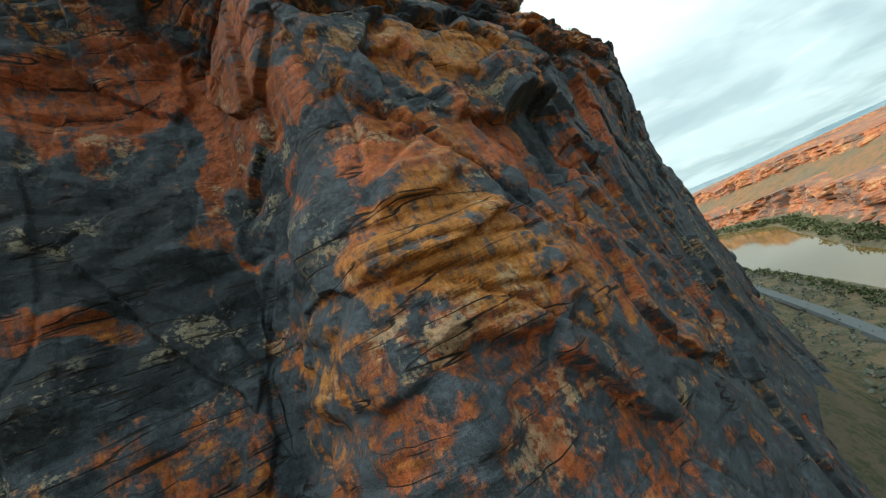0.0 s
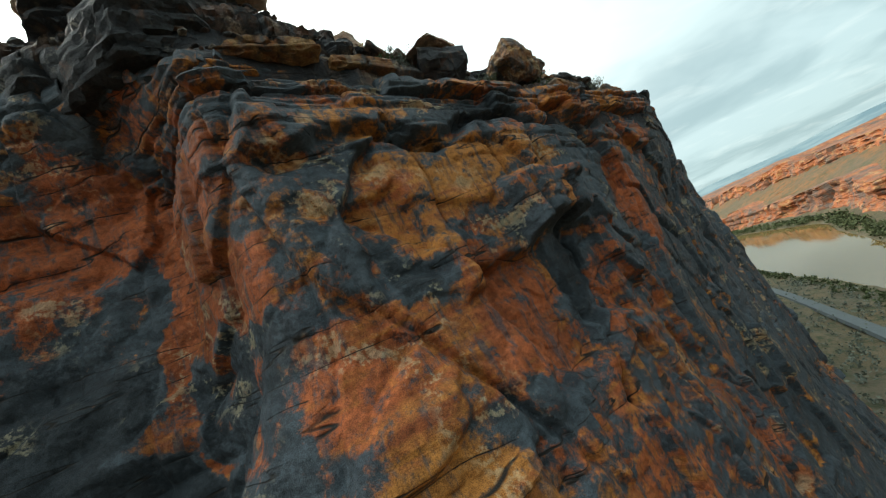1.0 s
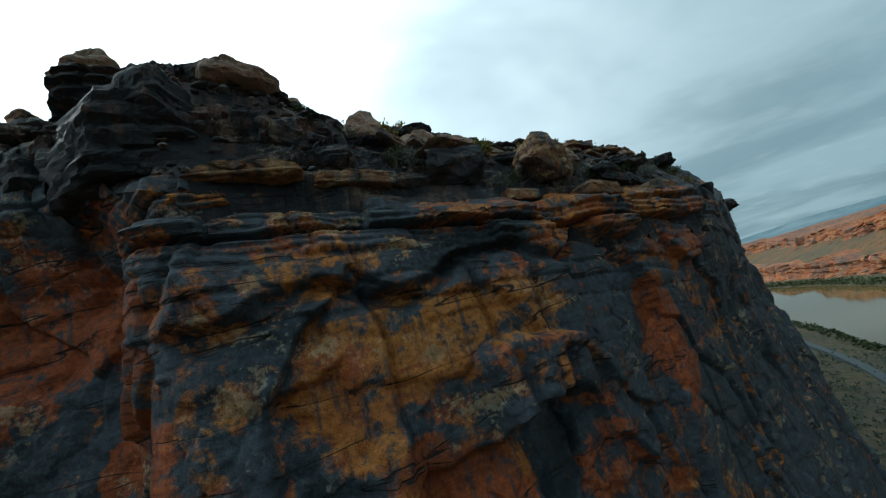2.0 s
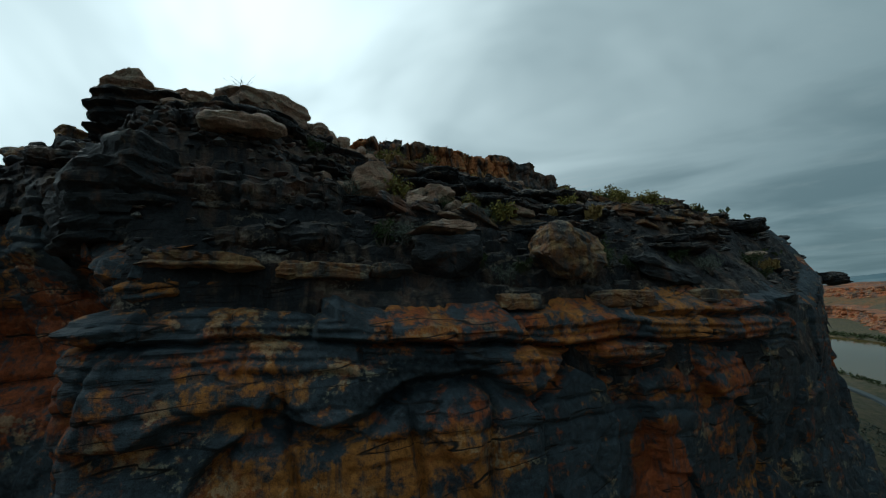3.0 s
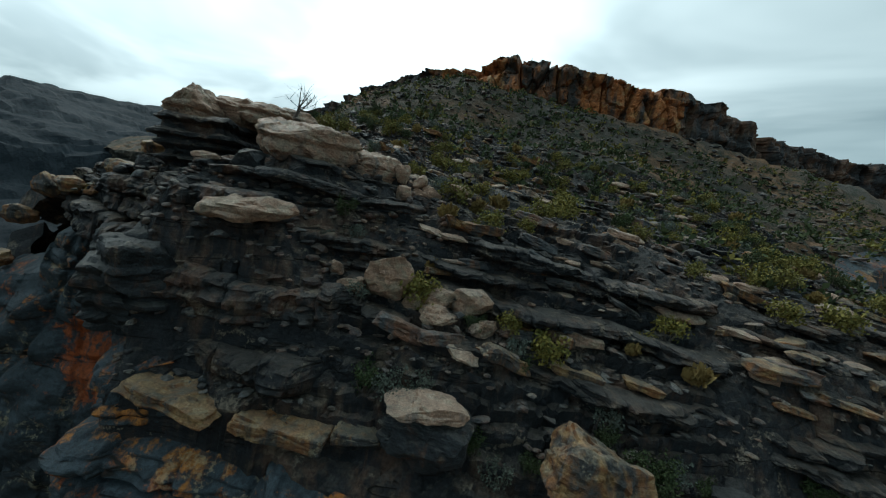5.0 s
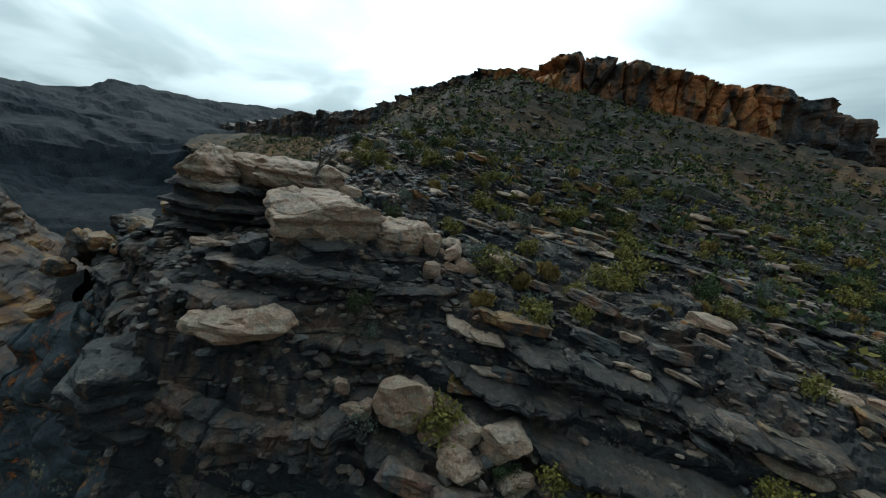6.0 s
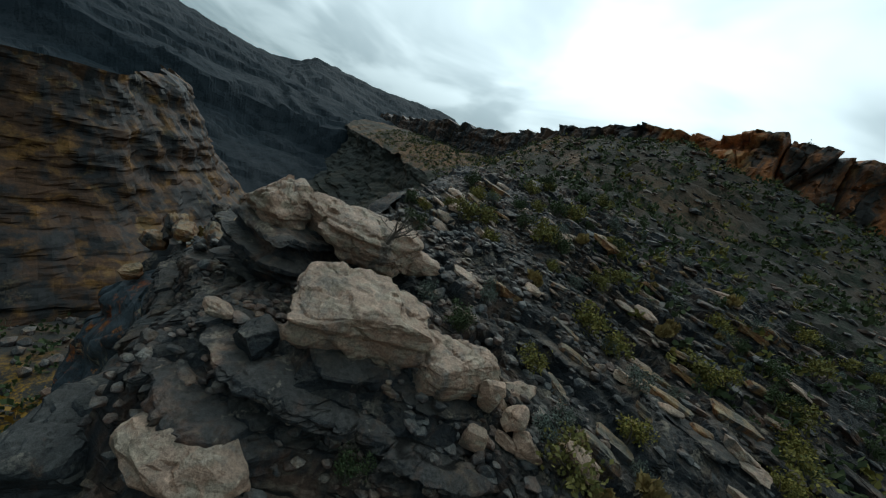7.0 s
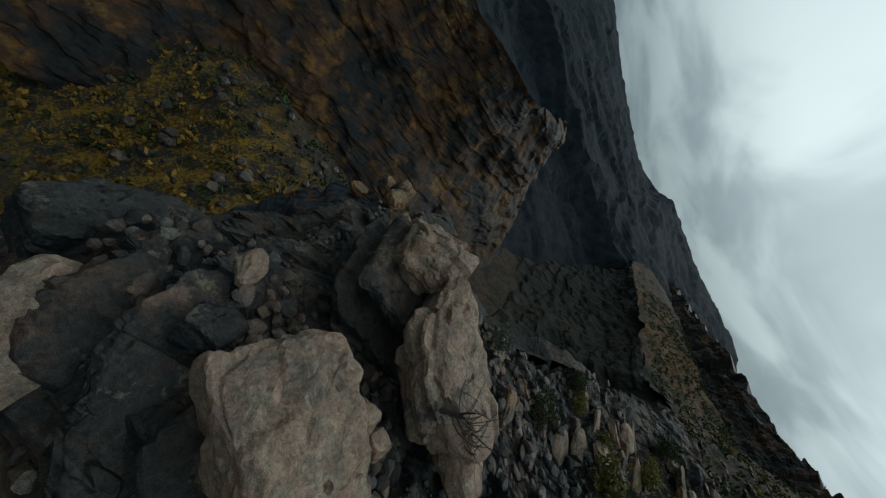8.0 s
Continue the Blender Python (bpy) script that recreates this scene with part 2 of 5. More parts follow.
def asphalt_material():
    m, n = material("worn_asphalt", 0.8)
    f = n.noise(n.pos, 0.6, 5, 0.6)
    n.put(n.bsdf, "Base Color", n.mix(f, rgb(0.06, 0.075, 0.08), rgb(0.10, 0.115, 0.12)))
    return m


def leaf_material(name, a, b, rough=0.8):
    """Leaves, each clump its own shade."""
    m, n = material(name, rough)
    col = n.mix(n.geo.outputs["Random Per Island"], a, b)
    info = n.add("ShaderNodeObjectInfo")
    col = n.mix(n.math("MULTIPLY", info.outputs["Random"], 0.5), col, n.mix(0.5, a, rgb(0.10, 0.09, 0.05)))
    n.put(n.bsdf, "Base Color", col)
    return m


ASPHALT = asphalt_material()
LEAF_YELLOW = leaf_material("rabbitbrush_leaf", rgb(0.12, 0.12, 0.035), rgb(0.25, 0.20, 0.045))
LEAF_GREEN = leaf_material("juniper_leaf", rgb(0.03, 0.05, 0.022), rgb(0.07, 0.09, 0.035))
LEAF_GREY = leaf_material("sagebrush_leaf", rgb(0.08, 0.10, 0.085), rgb(0.15, 0.17, 0.14))
LEAF_DRY = leaf_material("dry_grass", rgb(0.22, 0.15, 0.05), rgb(0.32, 0.23, 0.09))

LEAF_GOLD = leaf_material("golden_brush", rgb(0.26, 0.15, 0.03), rgb(0.50, 0.29, 0.04))


def bark_material():
    m, n = material("weathered_bark", 0.9)
    f = n.noise(n.scaled(n.pos, (1, 1, 0.3)), 9.0, 5, 0.6)
    n.put(n.bsdf, "Base Color", n.mix(f, rgb(0.05, 0.04, 0.035), rgb(0.14, 0.12, 0.10)))
    relief(n, f, 0.6, 0.02)
    return m


BARK = bark_material()
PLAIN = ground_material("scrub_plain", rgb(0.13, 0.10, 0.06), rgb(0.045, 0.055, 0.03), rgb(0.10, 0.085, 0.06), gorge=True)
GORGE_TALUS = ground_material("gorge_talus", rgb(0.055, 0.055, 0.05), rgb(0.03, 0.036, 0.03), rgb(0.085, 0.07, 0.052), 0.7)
# the mountain's three tones carry painted blue haze for its distance
MOUNTAIN = ground_material("hazy_mountain", rgb(0.024, 0.033, 0.041), rgb(0.014, 0.020, 0.025), rgb(0.034, 0.041, 0.048), 0.5)
BENCH = ground_material("rusty_talus", rgb(0.19, 0.095, 0.045), rgb(0.075, 0.075, 0.045), rgb(0.12, 0.09, 0.06), 0.6)
HILL = ground_material("talus_hill", rgb(0.095, 0.083, 0.07), rgb(0.045, 0.05, 0.036), rgb(0.21, 0.12, 0.065))


def water_material():
    m, n = material("river_water", 0.06)
    p = n.pos
    big = n.noise(n.scaled(p, (1, 1, 1)), 0.012, 3, 0.5)
    n.put(n.bsdf, "Base Color", n.mix(big, rgb(0.095, 0.068, 0.026), rgb(0.14, 0.095, 0.035)))
    n.bsdf.inputs["Specular IOR Level"].default_value = 0.5
    relief(n, n.noise(p, 0.8, 4, 0.6), 0.06, 0.1)
    return m


WATER = water_material()


# the air holds no haze: its blue grey is put into the plateau's colour
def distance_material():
    m, n = material("hazed_distance", 1.0)
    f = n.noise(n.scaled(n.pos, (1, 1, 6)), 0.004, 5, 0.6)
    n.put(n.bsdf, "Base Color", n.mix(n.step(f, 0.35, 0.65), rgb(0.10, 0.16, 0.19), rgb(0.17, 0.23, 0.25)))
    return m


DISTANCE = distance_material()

# ---- fields of noise over many points ----
def lattice(ix, iy, iz, seed):
    h = (ix.astype(np.int64) * 374761393 + iy.astype(np.int64) * 668265263 + iz.astype(np.int64) * 2147483647 + seed * 974634777) & 0xFFFFFFFF
    h = ((h ^ (h >> 13)) * 1274126177) & 0xFFFFFFFF
    h = ((h ^ (h >> 16)) * 2246822519) & 0xFFFFFFFF
    return ((h ^ (h >> 15)) & 0xFFFFFF) / float(0xFFFFFF)


def value_noise(p, seed=0):
    """Smooth noise from -1 to 1 at the rows of p."""
    i = np.floor(p)
    f = p - i
    f = f * f * (3 - 2 * f)
    i = i.astype(np.int64)
    out = np.zeros(len(p))
    for dx in (0, 1):
        wx = f[:, 0] if dx else 1 - f[:, 0]
        for dy in (0, 1):
            wy = wx * (f[:, 1] if dy else 1 - f[:, 1])
            for dz in (0, 1):
                wz = wy * (f[:, 2] if dz else 1 - f[:, 2])
                out += wz * lattice(i[:, 0] + dx, i[:, 1] + dy, i[:, 2] + dz, seed)
    return out * 2 - 1


def fbm(p, octaves=4, seed=0, gain=0.5):
    out, amp = np.zeros(len(p)), 1.0
    for k in range(octaves):
        out += amp * value_noise(p * 2.03 ** k + 17.3 * k, seed + k)
        amp *= gain
    return out


def cells(p, seed=0):
    """Worley cells: distance to the nearest and the second point, a random number for each cell, and the way to its point."""
    i = np.floor(p).astype(np.int64)
    best, second, tag = np.full(len(p), 9.0), np.full(len(p), 9.0), np.zeros(len(p))
    way = np.zeros((len(p), 3))
    for dx in (-1, 0, 1):
        for dy in (-1, 0, 1):
            for dz in (-1, 0, 1):
                c = i + (dx, dy, dz)
                q = np.stack([c[:, k] + lattice(c[:, 0], c[:, 1], c[:, 2], seed + 11 * k) for k in range(3)], 1)
                d = np.sqrt(((p - q) ** 2).sum(1))
                near = d < best
                second = np.where(near, best, np.minimum(second, d))
                tag = np.where(near, lattice(c[:, 0], c[:, 1], c[:, 2], seed + 71), tag)
                way[near] = (p - q)[near]
                best = np.where(near, d, best)
    return best, second, tag, way


def facets(p, seed, tilt):
    """Flat faces, one to a cell, each set in or out and tilted its own way; and how near a joint is (1 on it)."""
    f1, f2, tag, way = cells(p, seed)
    a, b = np.modf(tag * 37.7)[0] - 0.5, np.modf(tag * 91.3)[0] - 0.5
    return (tag - 0.5) + tilt * (a * (way[:, 0] + way[:, 1]) + b * way[:, 2]), 1 - smooth(f2 - f1, 0.0, 0.06)


def smooth(x, lo, hi):
    t = np.clip((x - lo) / (hi - lo), 0, 1)
    return t * t * (3 - 2 * t)


def grid_faces(nu, nv):
    a = (np.arange(nu - 1)[:, None] * nv + np.arange(nv - 1)[None, :]).ravel()
    return np.stack([a, a + nv, a + nv + 1, a + 1], 1)


def sheet(name, verts, faces, mat, parent=None, flat=True, scar=None):
    """Links plan-unit vertices and quads as one mesh object."""
    me = bpy.data.meshes.new(name)
    v = np.asarray(verts, dtype=np.float64) * K
    f = np.asarray(faces, dtype=np.int32)
    me.vertices.add(len(v))
    me.vertices.foreach_set("co", v.ravel())
    me.loops.add(f.size)
    me.loops.foreach_set("vertex_index", f.ravel())
    me.polygons.add(len(f))
    me.polygons.foreach_set("loop_start", np.arange(len(f), dtype=np.int32) * f.shape[1])
    me.polygons.foreach_set("loop_total", np.full(len(f), f.shape[1], dtype=np.int32))
    me.polygons.foreach_set("use_smooth", np.full(len(f), not flat))
    me.update(calc_edges=True)
    me.validate()
    me.materials.append(mat)
    for key, values in (scar or {}).items():
        me.attributes.new(key, "FLOAT", "POINT").data.foreach_set("value", np.asarray(values, dtype=np.float32))
    ob = new(name, me)
    if parent is not None:
        ob.parent = parent
    return ob


def spline(nodes, n):
    """n points at even steps along a Catmull-Rom curve through the nodes, and the node number (with its fraction) of each."""
    nodes = np.asarray(nodes, dtype=float)
    ext = np.vstack([2 * nodes[0] - nodes[1], nodes, 2 * nodes[-1] - nodes[-2]])
    u = np.linspace(0, len(nodes) - 1, 40 * len(nodes))
    k = np.minimum(u.astype(int), len(nodes) - 2)
    t = (u - k)[:, None]
    a, b, c, d = ext[k], ext[k + 1], ext[k + 2], ext[k + 3]
    pts = 0.5 * (2 * b + (c - a) * t + (2 * a - 5 * b + 4 * c - d) * t ** 2 + (3 * b - a - 3 * c + d) * t ** 3)
    run = np.concatenate([[0], np.cumsum(np.linalg.norm(np.diff(pts, axis=0), axis=1))])
    s = np.linspace(0, run[-1], n)
    return np.stack([np.interp(s, run, pts[:, j]) for j in range(pts.shape[1])], 1), np.interp(s, run, u)


def sideways(path):
    """Unit vectors to the right of a path."""
    d = np.gradient(path[:, :2], axis=0)
    d /= np.linalg.norm(d, axis=1)[:, None] + 1e-9
    return np.stack([d[:, 1], -d[:, 0]], 1)


def inside(x, y, path):
    """Distance of points from a path, positive on its left side."""
    best = np.full(len(x), 1e9)
    sign = np.ones(len(x))
    for (ax, ay), (bx, by) in zip(path[:-1], path[1:]):
        dx, dy = bx - ax, by - ay
        t = np.clip(((x - ax) * dx + (y - ay) * dy) / (dx * dx + dy * dy + 1e-12), 0, 1)
        d = np.hypot(x - ax - t * dx, y - ay - t * dy)
        side = np.where(dx * (y - ay) - dy * (x - ax) > 0, 1.0, -1.0)
        near = d < best
        best, sign = np.where(near, d, best), np.where(near, side, sign)
    return best * sign

# ---- the lie of the land, in plan units ----
# s runs along the cliff, e inwards from it
AX, AY = 0.78, 0.63


def se(x, y):
    return AX * x + AY * y, AX * y - AY * x


def from_se(s, e):
    return AX * s - AY * e, AY * s + AX * e


def top_height(x, y):
    """The stepped top of the butte and the hill behind it."""
    s, e = se(x, y)
    tilt = 0.12 * smooth(e, 9.5, 16)
    slope = np.interp(e, [6, 7.3, 7.7, 8.2, 9.3, 10, 10.7, 11.6, 13.3, 14.4, 16, 20, 25, 32, 62, 75, 100], [51.6, 52.3, 52.9, 53.3, 55.0, 55.8, 56.5, 57.0, 58.8, 59.7, 60.5, 61.6, 62.6, 66.2, 78.3, 79.0, 79.5]) - tilt * np.clip(s - 15, -12, 75) - 0.35 * np.clip(s - 100, 0, 60)
    # the hill falls off before the mesa's end, and the nose drops towards its own
    slope = slope - 5.0 * smooth(s, 82, 108) * smooth(67 - e, 0, 12) * smooth(e, 15, 40)
    slope = slope - 3.0 * smooth(s, 28, 37) * smooth(12.5 - e, 0, 3)
    # the knoll at the corner, in three steps, drawn back beside the alcove
    ek = e - np.interp(s, [-12, -4, -0.2, 0.8, 2, 3.4, 5.6], [9.0, 6.0, 3.9, 3.4, 2.6, 1.9, 0])
    knoll = np.interp(ek, [7, 8.6, 9.3, 9.7, 10.3, 10.8, 12, 13.4, 16, 18.5, 24, 32, 62, 100], [53.8, 54.5, 54.9, 56.6, 58.9, 59.4, 60.6, 61.1, 61.7, 62.5, 63.8, 66.5, 77.5, 79])
    knoll = knoll - 0.6 * smooth(5.2 - s, 0, 1.5) * smooth(s, 0.5, 2) * smooth(ek, 9.3, 10) * smooth(13.5 - ek, 0, 1.5)
    z = knoll + (slope - knoll) * smooth(s - 0.4 * np.clip(e - 12.5, 0, 5), 7.5, 12.5)
    # the spur stays low, and falls towards the gorge
    z = np.minimum(z, np.interp(s, [-4, 0, 1.5, 3.0], [58.9, 59.6, 61.0, 75.0]) + 0.8 * np.clip(e - 22, 0, 60))
    z = z - 0.08 * np.clip(-9 - x, 0, 6) * smooth(26 - e, 0, 8) - 1.3 * np.clip(-15 - x, 0, 7) * smooth(26 - e, 0, 8)
    z = z - 6.0 * smooth(8 - s, 0, 40) * smooth(e, 40, 60) + 3.8 * smooth(e, 44, 63)
    return z


# the cliff's plan from the gorge's head round the spur, the alcove, the corner and the long face to the nose,
# and how far the wall stands out at each of the levels
LEVELS = [18, 30, 40, 45, 49, 52.4, 53.2, 55.5, 60]
SLOPING = [34, 22, 12, 8, 5, 3, 2.4, 1.4, 0]
USUAL = [6, 3.2, 1.4, 0.8, 0.4, 0, -0.3, -0.8, -1.2]
CLIFF_NODES = [
    ((-340, 40), SLOPING), ((-200, 38), SLOPING), ((-110, 44), SLOPING), ((-60, 44), SLOPING), ((-30, 30), SLOPING),
    ((-16, 19), [12, 7, 4, 2, 1, 0.5, 0.3, 0, 0]), ((-15.5, 14.5), [8, 5, 3, 1.5, 0.8, 0.2, 0, 0, 0]), ((-18.2, 10.6), [5, 3, 2, 1, 0.5, 0, 0, 0, 0]),
    ((-15.4, 7.8), [4, 2, 1.5, 1, 0.5, 0, 0, -0.6, -1.2]), ((-11.6, 9.7), [3, 2.0, 1.6, 1.2, 0.6, 0, 0, -0.2, -0.4]),
    ((-8.5, 11.9), [2.6, 2.2, 2.0, 1.3, 0.2, -0.5, -0.3, 1.2, 0.5]), ((-5.2, 12.8), [2.6, 2.4, 1.8, 0.6, 0.1, -0.4, -0.2, 1.9, 1.0]), ((-3.5, 11.3), [3.4, 2.6, 1.4, 0.2, -0.1, -0.3, -0.2, 0.9, 0.3]),
    ((-1.1, 9.2), [6, 4, 2.0, 0.5, 0.1, 0.0, -0.5, -0.9, -1.2]), ((1.5, 10.2), [5.5, 3.6, 1.9, 0.5, 0, -0.7, -1.0, -1.4, -1.7]),
    ((7.7, 14.4), [4, 2, 0.7, 0.2, 0, -0.8, -1.1, -1.5, -1.8]), ((13.8, 19.4), [2, -0.2, -0.9, -0.8, -0.2, 0.1, -0.3, -1.0, -1.6]),
    ((17.6, 22.5), [2, -0.5, -1.3, -1.3, -0.2, 0.4, 0.2, -0.5, -1]), ((22.3, 29.2), [3, 0.3, -0.4, -0.5, 0.2, 0.3, 0, -0.6, -1]), ((24.6, 33.5), [4, 1.6, 0.8, 0.2, 0, 0.3, 0, -0.6, -1.2]),
    ((23, 40), USUAL), ((22, 52), [10, 6, 3, 2, 1, 0, -0.3, -0.8, -1.2]), ((34, 80), [14, 8, 4, 2, 1, 0, 0, 0, 0]), ((62, 140), [14, 8, 4, 2, 1, 0, 0, 0, 0]), ((74, 190), [14, 8, 4, 2, 1, 0, 0, 0, 0])]
CLIFF_PLAN = [xy for xy, _ in CLIFF_NODES]
STAND = np.array([row for _, row in CLIFF_NODES], dtype=float)
NEAR_A, NEAR_B = 8, 20


def stand_out(node, z):
    lev = np.clip(np.interp(z, LEVELS, np.arange(len(LEVELS))), 0, len(LEVELS) - 1.001)
    nod = np.clip(node, 0, len(STAND) - 1.001)
    i, j = nod.astype(int), lev.astype(int)
    a, b = nod - i, lev - j
    return (STAND[i, j] * (1 - b) + STAND[i, j + 1] * b) * (1 - a) + (STAND[i + 1, j] * (1 - b) + STAND[i + 1, j + 1] * b) * a


def bedded(z, x, y):
    """Height in the beds, which dip gently towards the nose."""
    return z + 0.10 * (AX * x + AY * y) + 0.02 * (AX * y - AY * x)


def box(s, z, s0, s1, z0, z1, soft=0.12):
    """1 inside a patch of the face, falling off softly at its edges."""
    return smooth(s, s0 - soft, s0 + soft) * smooth(s1 - s, -soft, soft) * smooth(z, z0 - soft, z0 + soft) * smooth(z1 - z, -soft, soft)


# fallen pieces and shelves of the long face: from s to s, from z to z, how far it stands out
FEATURES = [(7.0, 8.6, 45.6, 48.4, -0.35), (9.3, 12.6, 42.2, 45.5, -0.6), (8.4, 9.3, 44.8, 46.2, 0.35), (11.9, 14.5, 45.8, 47.6, 0.95), (12.6, 15.2, 42.5, 45.7, -0.5), (4.8, 7.2, 42.8, 43.9, 0.3), (4.0, 8.0, 39.0, 41.8, 0.3),
            (3.0, 8.2, 34.0, 38.8, -0.25), (16, 18.6, 38.5, 43.5, -0.35), (12.2, 14.6, 36, 41.5, -0.3), (8.4, 14.2, 47.6, 50.0, 0.2), (5.6, 27, 50.4, 52.2, 0.25), (5.6, 22, 49.9, 50.35, -0.35), (5.4, 20, 52.9, 53.25, -0.4), (14, 27, 51.9, 52.2, -0.3)]

# stains and broken faces of the cliff, and in the first row shade painted into the alcove: place along and height, half
# sizes, how bare the rock lies, how ochre it has weathered
PATCHES = [(-0.3, 44.6, 4.4, 4.4, 0.0, 0.3), (13.9, 43.6, 1.3, 2.2, 0.0, 0.2), (8.0, 46.5, 0.9, 1.6, 0.02, 0.3), (1.4, 52.2, 3.2, 2.7, 0.8, 0.05), (4.3, 47.5, 1.0, 5.5, 1.0, 0.12), (4.45, 45.0, 0.65, 1.7, 0.06, 0.2), (4.2, 41.8, 1.0, 2.0, 0.12, 0.3), (5.7, 40.9, 2.2, 1.7, 0.85, 0.75), (6.8, 43.8, 2.2, 1.5, 0.85, 0.4), (9.8, 48.3, 2.3, 1.8, 0.85, 0.65), (10.4, 44.0, 2.0, 2.0, 1.0, 0.2),
           (12.4, 48.9, 3.2, 1.3, 0.7, 0.95), (20.8, 45.8, 1.5, 2.8, 1.0, 0.1), (8.0, 53.3, 3.6, 0.9, 0.55, 0.85), (14.5, 52.8, 4.0, 0.9, 0.85, 0.7), (22.0, 51.8, 5.0, 1.1, 0.75, 0.8), (13.0, 51.1, 7.0, 0.55, 0.05, 0.4), (8.8, 51.4, 1.8, 0.7, 0.6, 0.8), (9.5, 39.2, 3.2, 2.0, 0.68, 0.5), (14.6, 41.0, 0.9, 4.0, 0.6, 0.3),
           (18.0, 40.0, 0.8, 5.0, 0.65, 0.2), (17.5, 50.8, 2.0, 0.9, 0.75, 0.6), (24.5, 50.0, 2.0, 2.0, 0.65, 0.4), (-1.0, 43.2, 1.5, 0.6, 0.8, 0.2), (3.0, 45.0, 1.2, 0.8, 0.7, 0.2)]


def beds(s, zz, thick, seed):
    """Beds of rock, each broken along its length into blocks: how far each block stands out (-0.5 to 0.5) and the gaps (1 in a gap)."""
    t = zz / thick + 0.5 * value_noise(np.stack([zz * 0.5, 0 * zz, 0 * zz], 1), seed)
    k = np.floor(t).astype(np.int64)
    f = t - k
    o = np.zeros_like(k)
    width = 1.2 + 3.4 * lattice(k, o, o, seed + 1)
    u = s / width + 9.0 * lattice(k, o, o, seed + 2)
    j = np.floor(u).astype(np.int64)
    g = u - j
    r = lattice(k, j, o, seed + 3)
    gap = np.maximum(1 - smooth(np.minimum(f, 1 - f) * thick, 0.0, 0.10), 0.8 * (1 - smooth(np.minimum(g, 1 - g) * width, 0.0, 0.09)))
    edge = 1 - smooth(np.minimum(f, 1 - f), 0.0, 0.3)
    return r - 0.5 - 0.18 * edge, gap, r


def rock_relief(p, ledges, blocks):
    """How far rock stands proud: ledges by bed, jointed flat-faced blocks, fallen pieces. Also where the rock is freshly broken."""
    s, e = se(p[:, 0], p[:, 1])
    zz = bedded(p[:, 2], p[:, 0], p[:, 1]) + 0.22 * fbm(p * 0.35, 3, 5)
    warp = np.stack([fbm(p * 0.3, 2, 40 + k) for k in range(3)], 1) * 0.11
    nose = 0.1 + 0.9 * smooth(31 - s, 0, 8)
    ledge, gap, _ = beds(s + warp[:, 0] * 3, zz, 0.78, 21)
    thin, thin_gap, _ = beds(s + warp[:, 1] * 2, zz, 0.27, 61)
    # long upright sheets, then blocks, then chips
    a, ja = facets(np.stack([s * 0.30, e * 0.22, zz * 0.08], 1) + warp, 3, 0.7)
    b, jb = facets(np.stack([s * 0.27, e * 0.20, zz * 0.21], 1) + warp, 33, 1.0)
    c, jc = facets(np.stack([s * 1.25, e * 0.8, zz * 1.35], 1) + warp * 2, 4, 0.9)
    rough = smooth(fbm(p * 0.22, 2, 77), -0.25, 0.45)
    out = nose * ledges * (0.75 * ledge - 0.30 * gap + smooth(ledges, 0.15, 0.6) * (0.24 * thin - 0.10 * thin_gap))
    out += blocks * (0.65 * a - 0.30 * ja * smooth(0.4 - np.abs(a), 0, 0.4) + 0.5 * b - 0.05 * jb + (0.02 + 0.12 * rough) * c - (0.03 * rough) * jc)
    out += 0.035 * fbm(p * 2.6, 4, 9)
    # the alcove is hollowed into shells
    out += smooth(4.8 - s, 0, 1.2) * smooth(54.5 - p[:, 2], 0, 1) * (0.55 * np.abs(fbm(p * (0.42, 0.42, 0.6), 2, 88)) + 0.15 * fbm(p * 1.1, 2, 89))
    scar = 0.24 + 0.3 * smooth(-b, 0.2, 0.42) + 0.25 * smooth(jb, 0.2, 0.9) * smooth(fbm(p * 0.5, 2, 94), -0.1, 0.3)
    ochre = 0.4 + 0.3 * fbm(p * 0.25, 2, 96)
    ws = s + 0.35 * fbm(p * 0.7, 3, 90)
    wz = p[:, 2] + 0.35 * fbm(p * 0.7, 3, 91) + 0.2 * np.sin(s * 1.3)
    for s0, s1, z0, z1, h in FEATURES:
        m = box(ws, wz, s0, s1, z0, z1, 0.16) * smooth(14 - e, 0, 2)
        out = out + h * m
        scar = np.maximum(scar, m * (0.75 if h < -0.4 else 0.5))
    sw, zw = s + 0.8 * fbm(p * 0.45, 4, 92), p[:, 2] + 0.8 * fbm(p * 0.45, 4, 93)
    for s0, z0, rs, rz, bare, tone in PATCHES:
        m = (1 - smooth(np.hypot((sw - s0) / rs, (zw - z0) / rz), 0.75, 1.15)) * smooth(16 - e, 0, 1)
        scar = scar + (bare - scar) * m
        ochre = ochre + (tone - ochre) * m
    return out, scar, ochre


